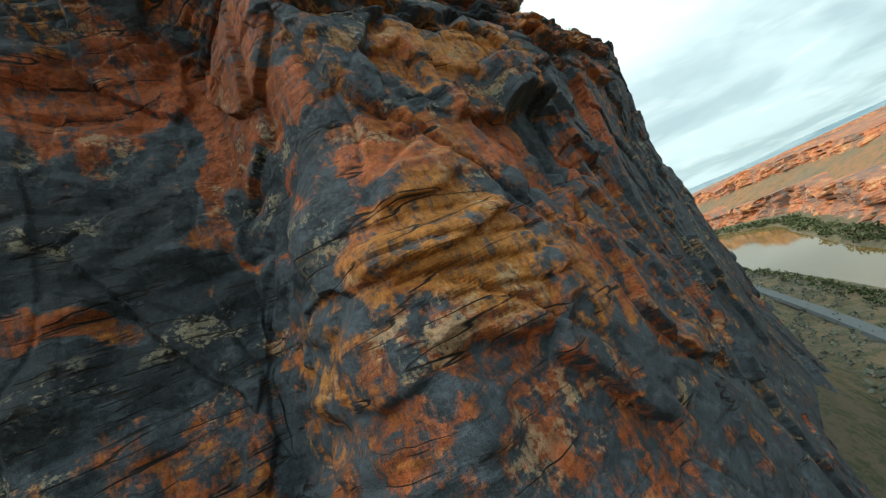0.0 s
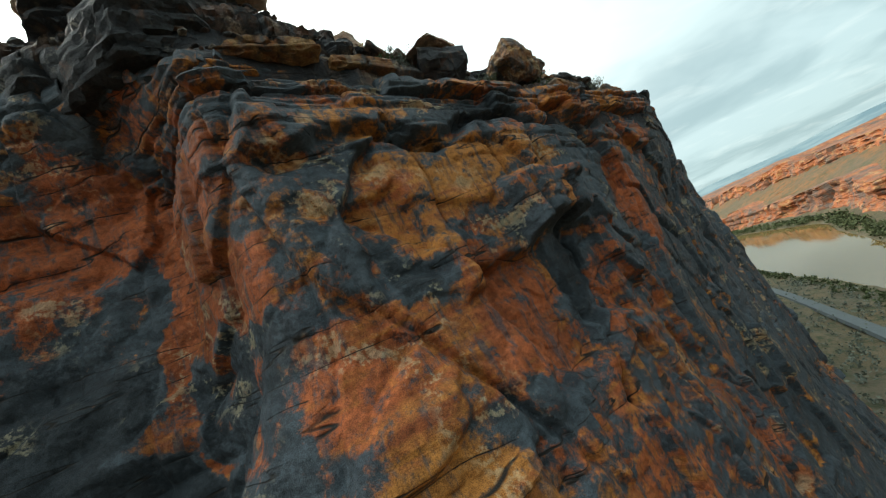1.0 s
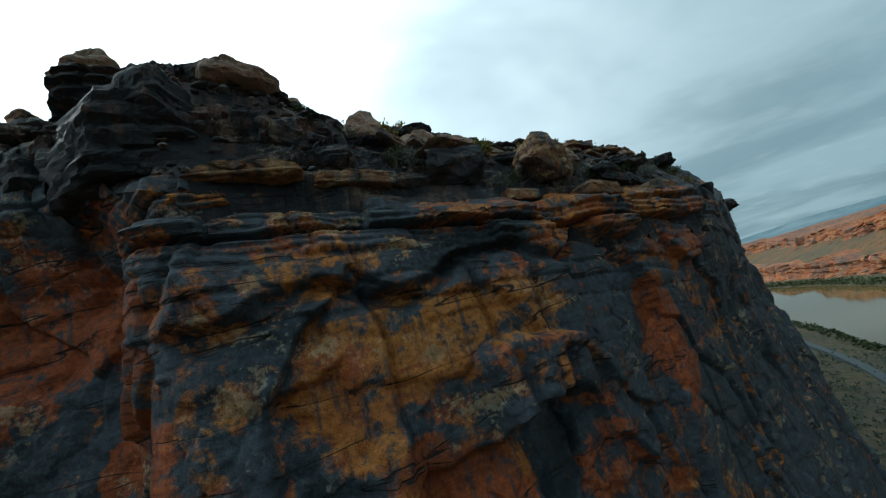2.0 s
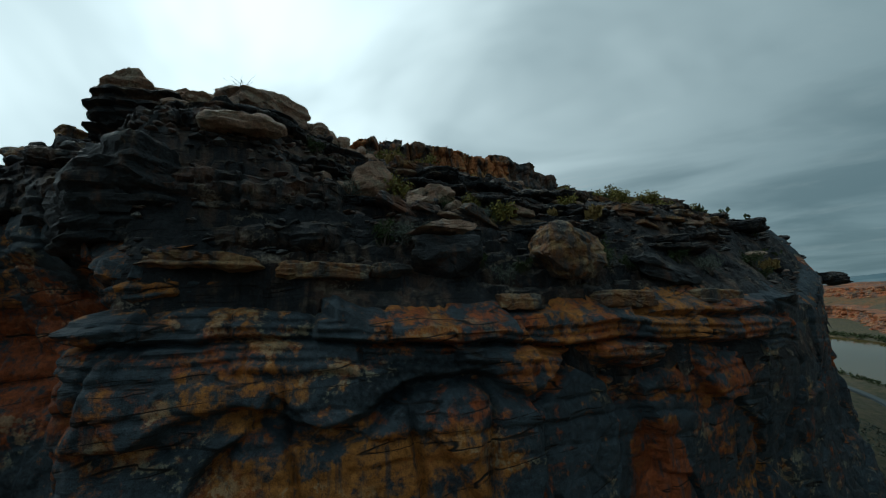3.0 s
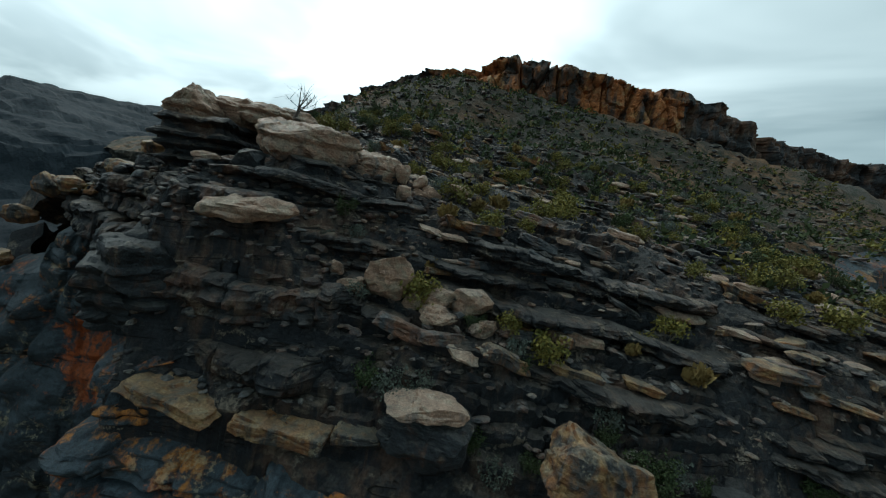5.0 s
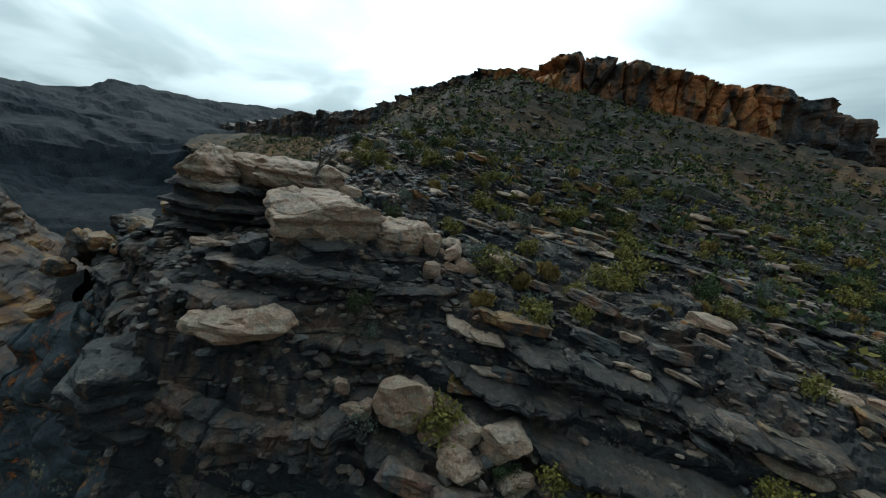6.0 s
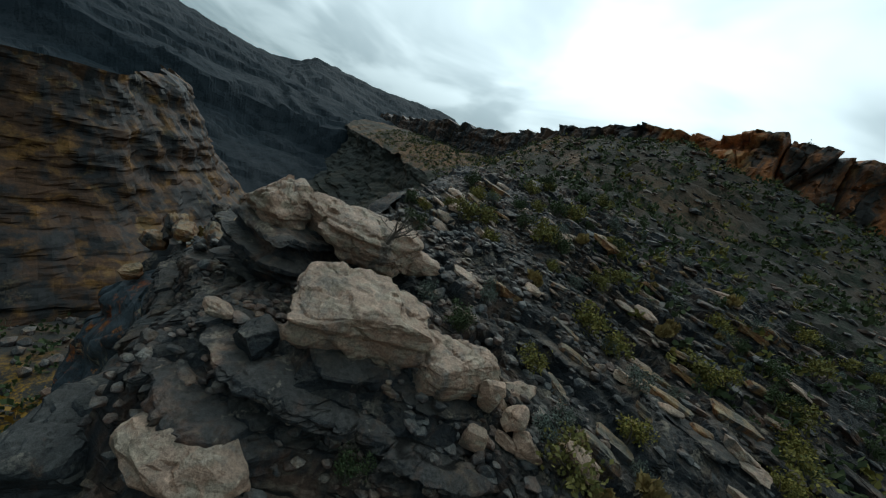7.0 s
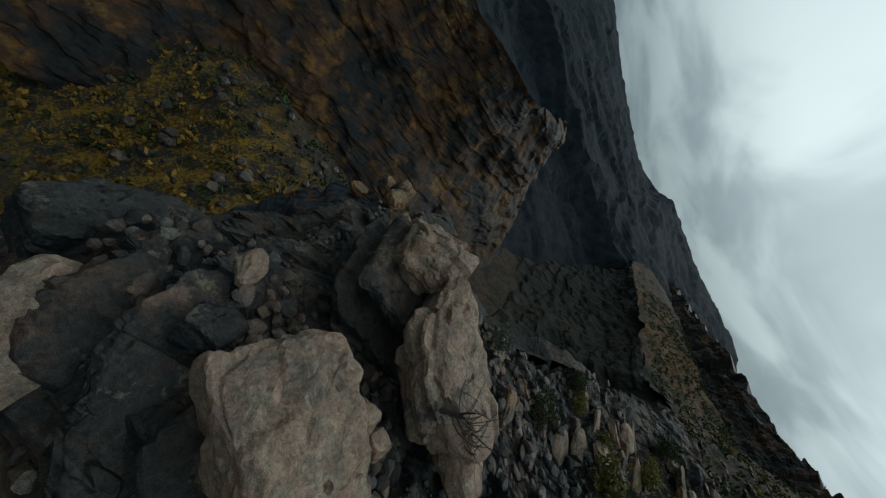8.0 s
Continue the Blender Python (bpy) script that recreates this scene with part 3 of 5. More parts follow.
def curtain(name, plan, low, high, nu, nv, stand, shape, mat, cap=0.0, flat=True, crown=None, fine_top=1.0):
    """A wall of rock along a plan. low, high: heights from (x, y, node). stand(node, z): outward set. shape(p): relief."""
    path, node = spline(plan, nu)
    out = sideways(path)
    lo, hi = low(path[:, 0], path[:, 1], node), high(path[:, 0], path[:, 1], node)
    z = lo[:, None] + (hi - lo)[:, None] * (np.linspace(0, 1, nv) ** fine_top)[None, :]
    off = stand(np.repeat(node, nv), z.ravel())
    # the sideways direction is evened out so that tight bends do not fold
    for _ in range(max(4, nu // 40)):
        out[1:-1] = 0.25 * out[:-2] + 0.5 * out[1:-1] + 0.25 * out[2:]
    out /= np.linalg.norm(out, axis=1)[:, None]
    ox, oy = np.repeat(out[:, 0], nv), np.repeat(out[:, 1], nv)
    p = np.stack([np.repeat(path[:, 0], nv) + ox * off, np.repeat(path[:, 1], nv) + oy * off, z.ravel()], 1)
    d = shape(p)
    scar = None
    if isinstance(d, tuple):
        d, scar = d[0], {"scar": d[1], "ochre": d[2]}
        # broken edges are worn a little
        d = d.reshape(nu, nv)
        d[1:-1] = 0.25 * d[:-2] + 0.5 * d[1:-1] + 0.25 * d[2:]
        d[:, 1:-1] = 0.22 * d[:, :-2] + 0.56 * d[:, 1:-1] + 0.22 * d[:, 2:]
        d = d.ravel()
    p[:, 0] += ox * d
    p[:, 1] += oy * d
    p = p.reshape(nu, nv, 3)
    if cap:
        # the top turns inwards as a floor for what lies on it
        rows = []
        steps = (0.06, 0.2, 0.4, 0.7, 1.0)
        for k in steps:
            r = p[:, -1].copy()
            r[:, 0] -= out[:, 0] * cap * k
            r[:, 1] -= out[:, 1] * cap * k
            if crown is not None:
                r[:, 2] = np.minimum(crown(r[:, 0], r[:, 1]), r[:, 2] + 0.25 + cap * k * 0.5) + 0.08 * fbm(r * 1.5, 3, 55)
            rows.append(r)
        p = np.concatenate([p] + [r[:, None] for r in rows], 1)
        if scar is not None:
            scar = {key: np.concatenate([v.reshape(nu, nv), np.repeat(v.reshape(nu, nv)[:, -1:], 5, 1)], 1).ravel() for key, v in scar.items()}
    return sheet(name, p.reshape(-1, 3), grid_faces(nu, p.shape[1]), mat, flat=flat, scar=scar)


def cliff_low(x, y, node):
    return np.full(len(x), 18.0)


def rim_height(x, y, node):
    return np.minimum(top_height(x, y), 56.6) - 0.1


def cliff_shape(p):
    s, _ = se(p[:, 0], p[:, 1])
    open_face = smooth(s, 3.4, 5.4)
    courses = 0.05 + 0.34 * box(s, p[:, 2], 3.8, 8.4, 39.0, 42.4, 0.6)
    high = bedded(p[:, 2], p[:, 0], p[:, 1])
    return rock_relief(p, courses + np.maximum(open_face * (0.18 * smooth(high, 49.5, 51) + 0.72 * smooth(high, 52.0, 52.8)), 0.4 * smooth(p[:, 2], 54.6, 55.4)), (1.0 - 0.65 * smooth(high, 51, 52.6) * open_face) * np.maximum(0.55 + 0.45 * open_face, smooth(p[:, 2], 53.6, 54.6)))


cliff = curtain("cliff_face", CLIFF_PLAN[NEAR_A:NEAR_B + 1], cliff_low, rim_height, 1150, 480, lambda n, z: stand_out(n + NEAR_A, z), cliff_shape, CLIFF, cap=1.6, crown=top_height, fine_top=0.7)
tagged(cliff, "sheer red sandstone cliff with dark desert varnish and ledges", "cliff", kind="structure")
east = curtain("cliff_east", CLIFF_PLAN[NEAR_B:], cliff_low, lambda x, y, n: top_height(x, y) - 0.1, 200, 70, lambda n, z: stand_out(n + NEAR_B, z), cliff_shape, CLIFF, cap=2.0, crown=top_height)
tagged(east, "dark sandstone cliff below the scrub hill", "cliff", kind="structure")

# the rim in plan, for what lies inside it
RIM, rim_node = spline(CLIFF_PLAN, 700)
rim_out = sideways(RIM)
for _ in range(3):
    rim_out[1:-1] = (rim_out[:-2] + 2 * rim_out[1:-1] + rim_out[2:]) / 4
RIM = RIM + rim_out * stand_out(rim_node, np.minimum(top_height(RIM[:, 0], RIM[:, 1]), 56.6))[:, None]


def stepped(x, y, z, thick, over, joint=1.0):
    """Heights gathered into beds with undercut edges. Returns the new height and how far to shift each point outwards."""
    p = np.stack([x, y, z], 1)
    zz = bedded(z, x, y) + 0.45 * fbm(p * (0.22, 0.22, 0.0), 3, 31)
    zz = zz + 0.9 * thick * value_noise(np.stack([x * 0.05, y * 0.05, zz * 0.55 / thick], 1), 32)
    k = np.floor(zz / thick)
    f = zz / thick - k
    rise = smooth(f, 0.5, 0.92)
    shift = np.interp(f, [0, 0.5, 0.9, 1.0], [0.5, -1, 1, 0.5])
    z2 = z + ((k + rise) * thick - zz)
    return z2, over * shift, rise


# the stepped rock top of the butte
def terrace_mesh():
    step = 0.1
    S, E = np.meshgrid(np.arange(-13, 42, step), np.arange(4.5, 38, step), indexing="ij")
    x, y = (AX * S - AY * E).ravel(), (AY * S + AX * E).ravel()
    z = top_height(x, y)
    p = np.stack([x, y, z], 1)
    warp = np.stack([fbm(p * (0.4, 0.4, 0), 2, 50 + j) for j in range(3)], 1) * 0.35
    b, jb = facets(np.stack([x * 0.40, y * 0.40, z * 0.1], 1) + warp, 6, 0.8)
    c, jc = facets(np.stack([x * 1.5, y * 1.5, z * 0.4], 1) + warp, 7, 1.0)
    wob = z + 0.34 * b - 0.08 * jb + 0.08 * c + 0.35 * fbm(p * (0.35, 0.35, 0), 3, 56)
    z1, shift, _ = stepped(x, y, wob, 0.62, 0.26)
    z3, shift3, _ = stepped(x, y, wob, 0.21, 0.08)
    beddy = smooth(fbm(p * (0.3, 0.3, 0), 3, 57), -0.35, 0.35)
    z2 = wob + beddy * (0.75 * (z1 - wob) + 0.45 * (z3 - wob))
    shift = (shift + 0.7 * shift3) * beddy
    gz = np.gradient(z.reshape(S.shape), step)
    gs, ge = gz[0].ravel(), gz[1].ravel()
    for_ = np.hypot(gs, ge) + 1e-6
    steep = smooth(for_, 0.15, 0.6)
    shift = shift / (1 + 0.9 * for_)
    ds, de = -gs / for_ * shift * steep, -ge / for_ * shift * steep
    z2 = z2 + 0.09 * c - 0.07 * jc + 0.07 * fbm(p * 2.0, 5, 8, 0.6)
    dist = inside(x, y, RIM)
    edge = smooth(dist, 0.15, 1.1)
    z2 = (z - 0.35) * (1 - edge) + z2 * edge - 2.2 * (1 - smooth(dist, 0.15, 0.5))
    p = np.stack([x + AX * ds - AY * de, y + AY * ds + AX * de, z2], 1)
    faces = grid_faces(*S.shape)
    keep = (dist - 0.95 * smooth(5.6 - S.ravel(), 0, 0.8) > 0.15)[faces].all(1)
    return p, faces[keep], z2.reshape(S.shape)


terrace_p, terrace_f, terrace_grid = terrace_mesh()
terrace = sheet("rock_terrace", terrace_p, terrace_f, TERRACE)
tagged(terrace, "stepped grey and rusty sandstone ledges on top of the cliff", "rock ledges", kind="structure")


# the hill behind, up to the foot of the mesa
def shoulder(x, y, dist):
    """How far the hill rounds off above the gorge."""
    return (7.0 + 6.0 * smooth(-x, 34, 70)) * np.exp(-np.clip(dist, 0, 400) / (9.0 + 7.0 * smooth(-x, 34, 70))) * smooth(-x, 16, 34)


def hill_height(x, y):
    z = top_height(x, y)
    p = np.stack([x, y, z], 1)
    z = z + 0.8 * fbm(p * (0.14, 0.14, 0.0), 4, 61) + 0.3 * fbm(p * (0.8, 0.8, 0), 3, 62)
    bed = 0.75 * smooth(fbm(p * (0.11, 0.11, 0), 3, 63), -0.25, 0.3)
    return stepped(x, y, z, 1.3, 0.0)[0] * bed + (1 - bed) * z - shoulder(x, y, inside(x, y, RIM))


def hill_mesh():
    gx = np.concatenate([np.arange(-345, -110, 6.0), np.arange(-110, -30, 1.6), np.arange(-30, 50, 0.7), np.arange(50, 120, 2.0)])
    gy = np.concatenate([np.arange(8, 75, 0.7), np.arange(75, 240, 2.0)])
    X, Y = np.meshgrid(gx, gy, indexing="ij")
    x, y = X.ravel(), Y.ravel()
    s, e = se(x, y)
    near = (s > -12.5) & (s < 41.5) & (e < 37.5)
    p = np.stack([x, y, hill_height(x, y) - 2.5 * near], 1)
    dist = inside(x, y, RIM)
    faces = grid_faces(*X.shape)
    keep = ((dist > -0.3) & ~(near & (dist < 1.3)))[faces].all(1)
    return p, faces[keep]


hill_p, hill_f = hill_mesh()
hill = sheet("hillside", hill_p, hill_f, HILL, flat=True)
tagged(hill, "rocky hillside of grey talus ledges and dry scrub", "hillside", kind="structure")

# the mesa's cliff along the top of the hill
MESA_PLAN = [(-340, 74), (-190, 70), (-129, 66), (-90, 68), (-69, 64), (-52, 61), (-38, 62), (-30, 63), (-19, 66), (-10, 74), (2, 84), (12, 104), (25, 125), (50, 146), (54, 152), (50, 175), (40, 230)]


def mesa_top(x, y, node):
    return np.interp(node, [0, 2, 4, 5, 7, 8, 10, 12, 13, 16], [82, 83, 83.5, 84, 86, 86.5, 86, 84, 83, 83]) + 1.1 * fbm(np.stack([x, y, 0 * x], 1) * 0.13, 3, 71)


def mesa_shape(p):
    a, ja = facets(p * (0.13, 0.13, 0.03), 12, 0.8)
    b, jb = facets(p * (0.4, 0.4, 0.25), 13, 0.9)
    c, _ = facets(p * (1.1, 1.1, 1.0), 16, 0.9)
    z = np.stack([p[:, 0] * 0.03, p[:, 1] * 0.03, p[:, 2] * 0.7], 1)
    return 3.0 * a - 1.6 * ja + 1.1 * b - 0.5 * jb + 0.4 * c + 0.7 * value_noise(z, 14) + 0.3 * fbm(p * 0.6, 3, 15)


def mesa_wall(name, a, b, steps, mat, label):
    """A stretch of the mesa's cliff, from one node of its plan to another."""
    ob = curtain(name, MESA_PLAN[a:b + 1], lambda x, y, n: top_height(x, y) - 5, lambda x, y, n: mesa_top(x, y, n + a), steps, 44, lambda n, z: np.zeros(len(z)), mesa_shape, mat, cap=40)
    return tagged(ob, label, "cliff", kind="structure")


mesa_wall("mesa_cliff_west", 0, 6, 600, MESA_GREY, "grey broken sandstone rim of the mesa")
mesa_wall("mesa_cliff", 6, 10, 330, MESA_ROCK, "rust red sandstone mesa rim in broken buttresses")
mesa_wall("mesa_cliff_east", 10, 16, 420, MESA_GREY, "dark sandstone mesa rim falling to a square end")

# the low ground: talus, river plain and gorge floor
NEAR_SHORE_P = spline([(-60, -330), (20, -90), (55, 15), (91, 81), (122, 150), (150, 250), (140, 420), (60, 700)], 90)[0]
FAR_SHORE_P = spline([(-20, -350), (62, -100), (98, 10), (132, 107), (178, 178), (215, 240), (235, 420), (160, 730)], 90)[0]


def low_height(x, y):
    d = -inside(x, y, RIM)
    z = 26 * np.exp(-np.clip(d, 0, 900) / 21.0)
    z = z + 22 * smooth(-x, 5, 40) * smooth(140 + y, 0, 120)
    r = np.hypot(x, y)
    z = z + 14 * smooth(r, 600, 1300)
    bank = np.minimum(inside(x, y, FAR_SHORE_P), -inside(x, y, NEAR_SHORE_P))
    return z - 3.0 * smooth(bank, -4, 4)


ang = np.linspace(0, 2 * np.pi, 361)
rad = np.concatenate([np.linspace(2, 160, 140), np.geomspace(163, 2650, 80)])
A, Rr = np.meshgrid(ang, rad, indexing="ij")
gx, gy = (Rr * np.sin(A)).ravel(), (Rr * np.cos(A)).ravel()
gp = np.stack([gx, gy, low_height(gx, gy)], 1)
gp[:, 2] += 0.6 * fbm(gp * (0.12, 0.12, 0), 5, 81) * smooth(gp[:, 2], -0.5, 2)
ground = sheet("ground", gp, grid_faces(*A.shape)[:, ::-1], PLAIN, flat=False)
tagged(ground, "dry scrub plain and talus beside the river", "ground", kind="structure")

n = len(NEAR_SHORE_P)
wv = np.column_stack([np.concatenate([NEAR_SHORE_P, FAR_SHORE_P]), np.full(2 * n, -1.2)])
river = sheet("river", wv, [(i, n + i, n + i + 1, i + 1) for i in range(n - 1)], WATER, flat=False)
tagged(river, "wide slow brown river reflecting the grey sky", "water", kind="structure")

# the wall across the river: a red cliff, a grey talus bench and an upper cliff, set back
FAR_PLAN = [(300, 800), (330, 560), (275, 420), (246, 240), (205, 180), (160, 110), (128, 10), (120, -120), (70, -340)]


def far_edge(seed, z, rough):
    return lambda x, y, n: z + rough * fbm(np.stack([x, y, 0 * x], 1) * 0.03, 3, seed)


def flat_at(z):
    return lambda x, y, n: np.full(len(x), float(z))


far_low = curtain("canyon_wall_lower", FAR_PLAN, flat_at(-3), far_edge(91, 13, 3), 420, 34, lambda n, z: np.interp(z, [-3, 4, 15], [10, 2, 0]), lambda p: 2.0 * mesa_shape(p * 0.6), FAR_ROCK, cap=44)
tagged(far_low, "long orange red canyon cliff across the river", "cliff", kind="structure")
bench = curtain("canyon_bench", [(x + 4, y) for x, y in FAR_PLAN], flat_at(10), flat_at(24), 300, 24, lambda n, z: np.interp(z, [10, 24], [-2, -40]), lambda p: 3.5 * fbm(p * 0.08, 5, 93), BENCH, cap=8)
tagged(bench, "grey talus bench between two red cliffs", "slope", kind="structure")
far_up = curtain("canyon_wall_upper", FAR_PLAN, flat_at(18), far_edge(92, 33, 4), 420, 24, lambda n, z: np.interp(z, [18, 34], [-38, -46]), lambda p: 2.2 * mesa_shape(p * 0.5), FAR_ROCK, cap=160)
tagged(far_up, "upper orange canyon cliff across the river", "cliff", kind="structure")

# the gorge's far wall, and the dark slopes that climb from it to the skyline
GORGE_PLAN = [(-20, -125), (-45, -70), (-62, -34), (-72, -14), (-92, -3), (-112, -9), (-160, -24), (-260, -60)]
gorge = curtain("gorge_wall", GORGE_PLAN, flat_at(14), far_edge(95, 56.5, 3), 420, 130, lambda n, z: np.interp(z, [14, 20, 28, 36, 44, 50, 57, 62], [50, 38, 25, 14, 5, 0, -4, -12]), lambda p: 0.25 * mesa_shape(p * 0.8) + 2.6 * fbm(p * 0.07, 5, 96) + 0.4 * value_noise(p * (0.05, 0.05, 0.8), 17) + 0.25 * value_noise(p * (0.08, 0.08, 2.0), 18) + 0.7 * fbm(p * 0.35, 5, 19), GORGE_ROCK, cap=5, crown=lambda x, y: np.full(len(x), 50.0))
tagged(gorge, "dark brown and ochre rock wall of the gorge", "cliff", kind="structure")


def mountain_mesh():
    az, dd = np.meshgrid(np.radians(np.arange(-185, -52, 0.35)), np.concatenate([np.arange(95, 240, 2.5), np.arange(240, 600, 8)]), indexing="ij")
    x, y = (dd * np.sin(az)).ravel(), (14 + dd * np.cos(az)).ravel()
    a = np.degrees(az).ravel()
    ridge = np.interp(a, [-185, -150, -125, -116, -104, -95, -92, -89.3, -86, -79, -70, -52], [70, 90, 104, 110, 98, 95, 96, 112, 113, 117, 122, 100])
    d = dd.ravel() + 25 * fbm(np.stack([x, y, 0 * x], 1) * 0.012, 3, 97)
    z = np.interp(d, [95, 150, 172, 182, 280, 440, 600], [30, 44, 49, 62, 78, 100, 90])
    z = z + (ridge - 100) * smooth(d, 190, 440)
    p = np.stack([x, y, z], 1)
    z = z + 2.6 * fbm(p * (0.03, 0.03, 0), 6, 98, 0.6) * smooth(d, 100, 180)
    z = 0.5 * z + 0.5 * stepped(x, y, z, 6.0, 0.0)[0]
    p[:, 2] = z
    return p, grid_faces(*az.shape)[:, ::-1]


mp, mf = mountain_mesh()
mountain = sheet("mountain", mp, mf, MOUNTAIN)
tagged(mountain, "long dark mountain slope in rock bands under the clouds, blue haze painted in", "mountain", kind="structure")
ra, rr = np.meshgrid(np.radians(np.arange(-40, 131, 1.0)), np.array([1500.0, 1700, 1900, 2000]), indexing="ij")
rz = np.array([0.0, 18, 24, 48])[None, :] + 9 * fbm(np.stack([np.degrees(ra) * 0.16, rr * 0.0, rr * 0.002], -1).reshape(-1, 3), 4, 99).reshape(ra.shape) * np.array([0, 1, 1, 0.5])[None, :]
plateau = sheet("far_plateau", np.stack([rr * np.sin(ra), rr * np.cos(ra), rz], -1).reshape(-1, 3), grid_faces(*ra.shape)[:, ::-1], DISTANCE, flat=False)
tagged(plateau, "plateau on the horizon, its blue grey haze painted in", "plateau", kind="structure")


# ---- the ground under a place ----
TERRACE_STEP = 0.1


def land_many(x, y):
    """The height of the ground that carries things at many places, in plan units."""
    s, e = se(x, y)
    i, j = np.round((s + 13) / TERRACE_STEP).astype(int), np.round((e - 4.5) / TERRACE_STEP).astype(int)
    on = (i >= 0) & (i < terrace_grid.shape[0]) & (j >= 0) & (j < terrace_grid.shape[1])
    z = terrace_grid[np.clip(i, 0, terrace_grid.shape[0] - 1), np.clip(j, 0, terrace_grid.shape[1] - 1)]
    return np.where(on, z, hill_height(x, y)) if not on.all() else z


def land(x, y):
    return float(land_many(np.array([float(x)]), np.array([float(y)]))[0])


west = curtain("cliff_west", CLIFF_PLAN[4:NEAR_A + 1], cliff_low, lambda x, y, n: top_height(x, y) - 0.3 - shoulder(x, y, 0 * x), 420, 90, lambda n, z: stand_out(n + 4, z), lambda p: tuple(1.2 * v for v in rock_relief(p * 0.6, 0.5, 0.7)), TERRACE, cap=1.4, crown=lambda x, y: top_height(x, y) - shoulder(x, y, 0 * x))
tagged(west, "dark rocky spur above the gorge", "cliff", kind="structure")


def slope_shape(p):
    return 2.2 * fbm(p * 0.09, 5, 101) + 0.9 * fbm(p * (0.3, 0.3, 0.8), 3, 102) + 0.8 * value_noise(p * (0.04, 0.04, 0.7), 103)


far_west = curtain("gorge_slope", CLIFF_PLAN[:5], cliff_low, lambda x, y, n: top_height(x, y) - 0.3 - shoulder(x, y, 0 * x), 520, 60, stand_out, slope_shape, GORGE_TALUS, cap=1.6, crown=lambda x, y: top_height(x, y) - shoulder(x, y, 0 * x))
tagged(far_west, "dark scrub slope falling into the gorge", "slope", kind="structure")


# beds of rock that run along the slopes, each stepping back above the one below
PROFILE = [(-1.3, -0.05), (-0.25, 0.0), (0.0, 0.16), (0.05, 0.5), (0.02, 0.84), (-0.12, 0.98), (-0.45, 1.04), (-1.3, 0.96)]


def ledge_bed(bed, height, s0, s1, out, seed, mat, top=17.0):
    rng = np.random.default_rng(seed)
    n = int((s1 - s0) / 0.055)
    s = np.linspace(s0, s1, n)
    grid = np.arange(8.0, top, 0.06)
    S, E = np.meshgrid(s, grid, indexing="ij")
    level = bed - 0.10 * s + 0.12 * fbm(np.stack([s * 0.35, 0 * s + seed, 0 * s], 1), 3, seed)
    above = top_height(*from_se(S.ravel(), E.ravel())).reshape(S.shape) > level[:, None] + height * 0.9
    e = np.where(above.any(1), grid[above.argmax(1)], top)
    for _ in range(60):
        e[1:-1] = (e[:-2] + 2 * e[1:-1] + e[2:]) / 4
    # blocks along the bed, parted by joints
    cut = np.cumsum(rng.uniform(0.5, 2.6, 200)) + s0 - 1
    k = np.searchsorted(cut, s)
    near = np.minimum(s - cut[k - 1], cut[k] - s)
    back = rng.uniform(-0.3, 0.18, 260)[k] + 0.6 * fbm(np.stack([s * 0.3, 0 * s, 0 * s + seed], 1), 3, seed + 1)
    back -= 0.14 * (1 - smooth(near, 0.02, 0.13)) * rng.uniform(0, 1, 260)[k] + 1.5 * (1 - smooth(np.minimum(s - s0, s1 - s), 0, 1.6))
    # none juts out over the nose
    back -= 4 * smooth(s, 25, 29) * (1 - smooth(inside(*from_se(s, e), RIM), 1.5, 3.0))
    f = np.linspace(0, 7, 24)
    u = np.interp(f, np.arange(8), [q[0] for q in PROFILE])
    h = np.interp(f, np.arange(8), [q[1] for q in PROFILE])
    out = out + 0.3 * smooth(s, 5, 8) - 0.15 * smooth(5 - s, 0, 1.5)
    level = level + 0.12 * smooth(s, 5, 8)
    U = (out + back)[:, None] + u[None, :]
    Z = level[:, None] + height * h[None, :] * (1 + 0.25 * rng.uniform(-1, 1, 260)[k])[:, None]
    q = np.stack([np.repeat(s, 24), e.repeat(24), Z.ravel()], 1)
    lip = np.tile(smooth(u, -0.9, -0.2), n)
    rough = 0.10 * fbm(q * 1.3, 3, seed + 2) + 0.05 * fbm(q * 5.0, 3, seed + 3) + 0.15 * value_noise(q * (0.5, 0.5, 7.0), seed + 4) + 0.05 * value_noise(q * (0.8, 0.8, 19.0), seed + 6) + 0.22 * facets(np.stack([s.repeat(24) * 1.6, U.ravel() * 1.2, Z.ravel() * 2.6], 1), seed + 7, 0.9)[0]
    x, y = from_se(q[:, 0], q[:, 1] - U.ravel() - rough * lip)
    z = q[:, 2] + 0.06 * fbm(q * 2.5 + U.ravel()[:, None], 3, seed + 5)
    ob = sheet("ledge_bed", np.stack([x, y, z], 1), grid_faces(n, 24), mat)
    return tagged(ob, "layered dark sandstone bed jutting from the slope", "rock ledge", kind="structure")


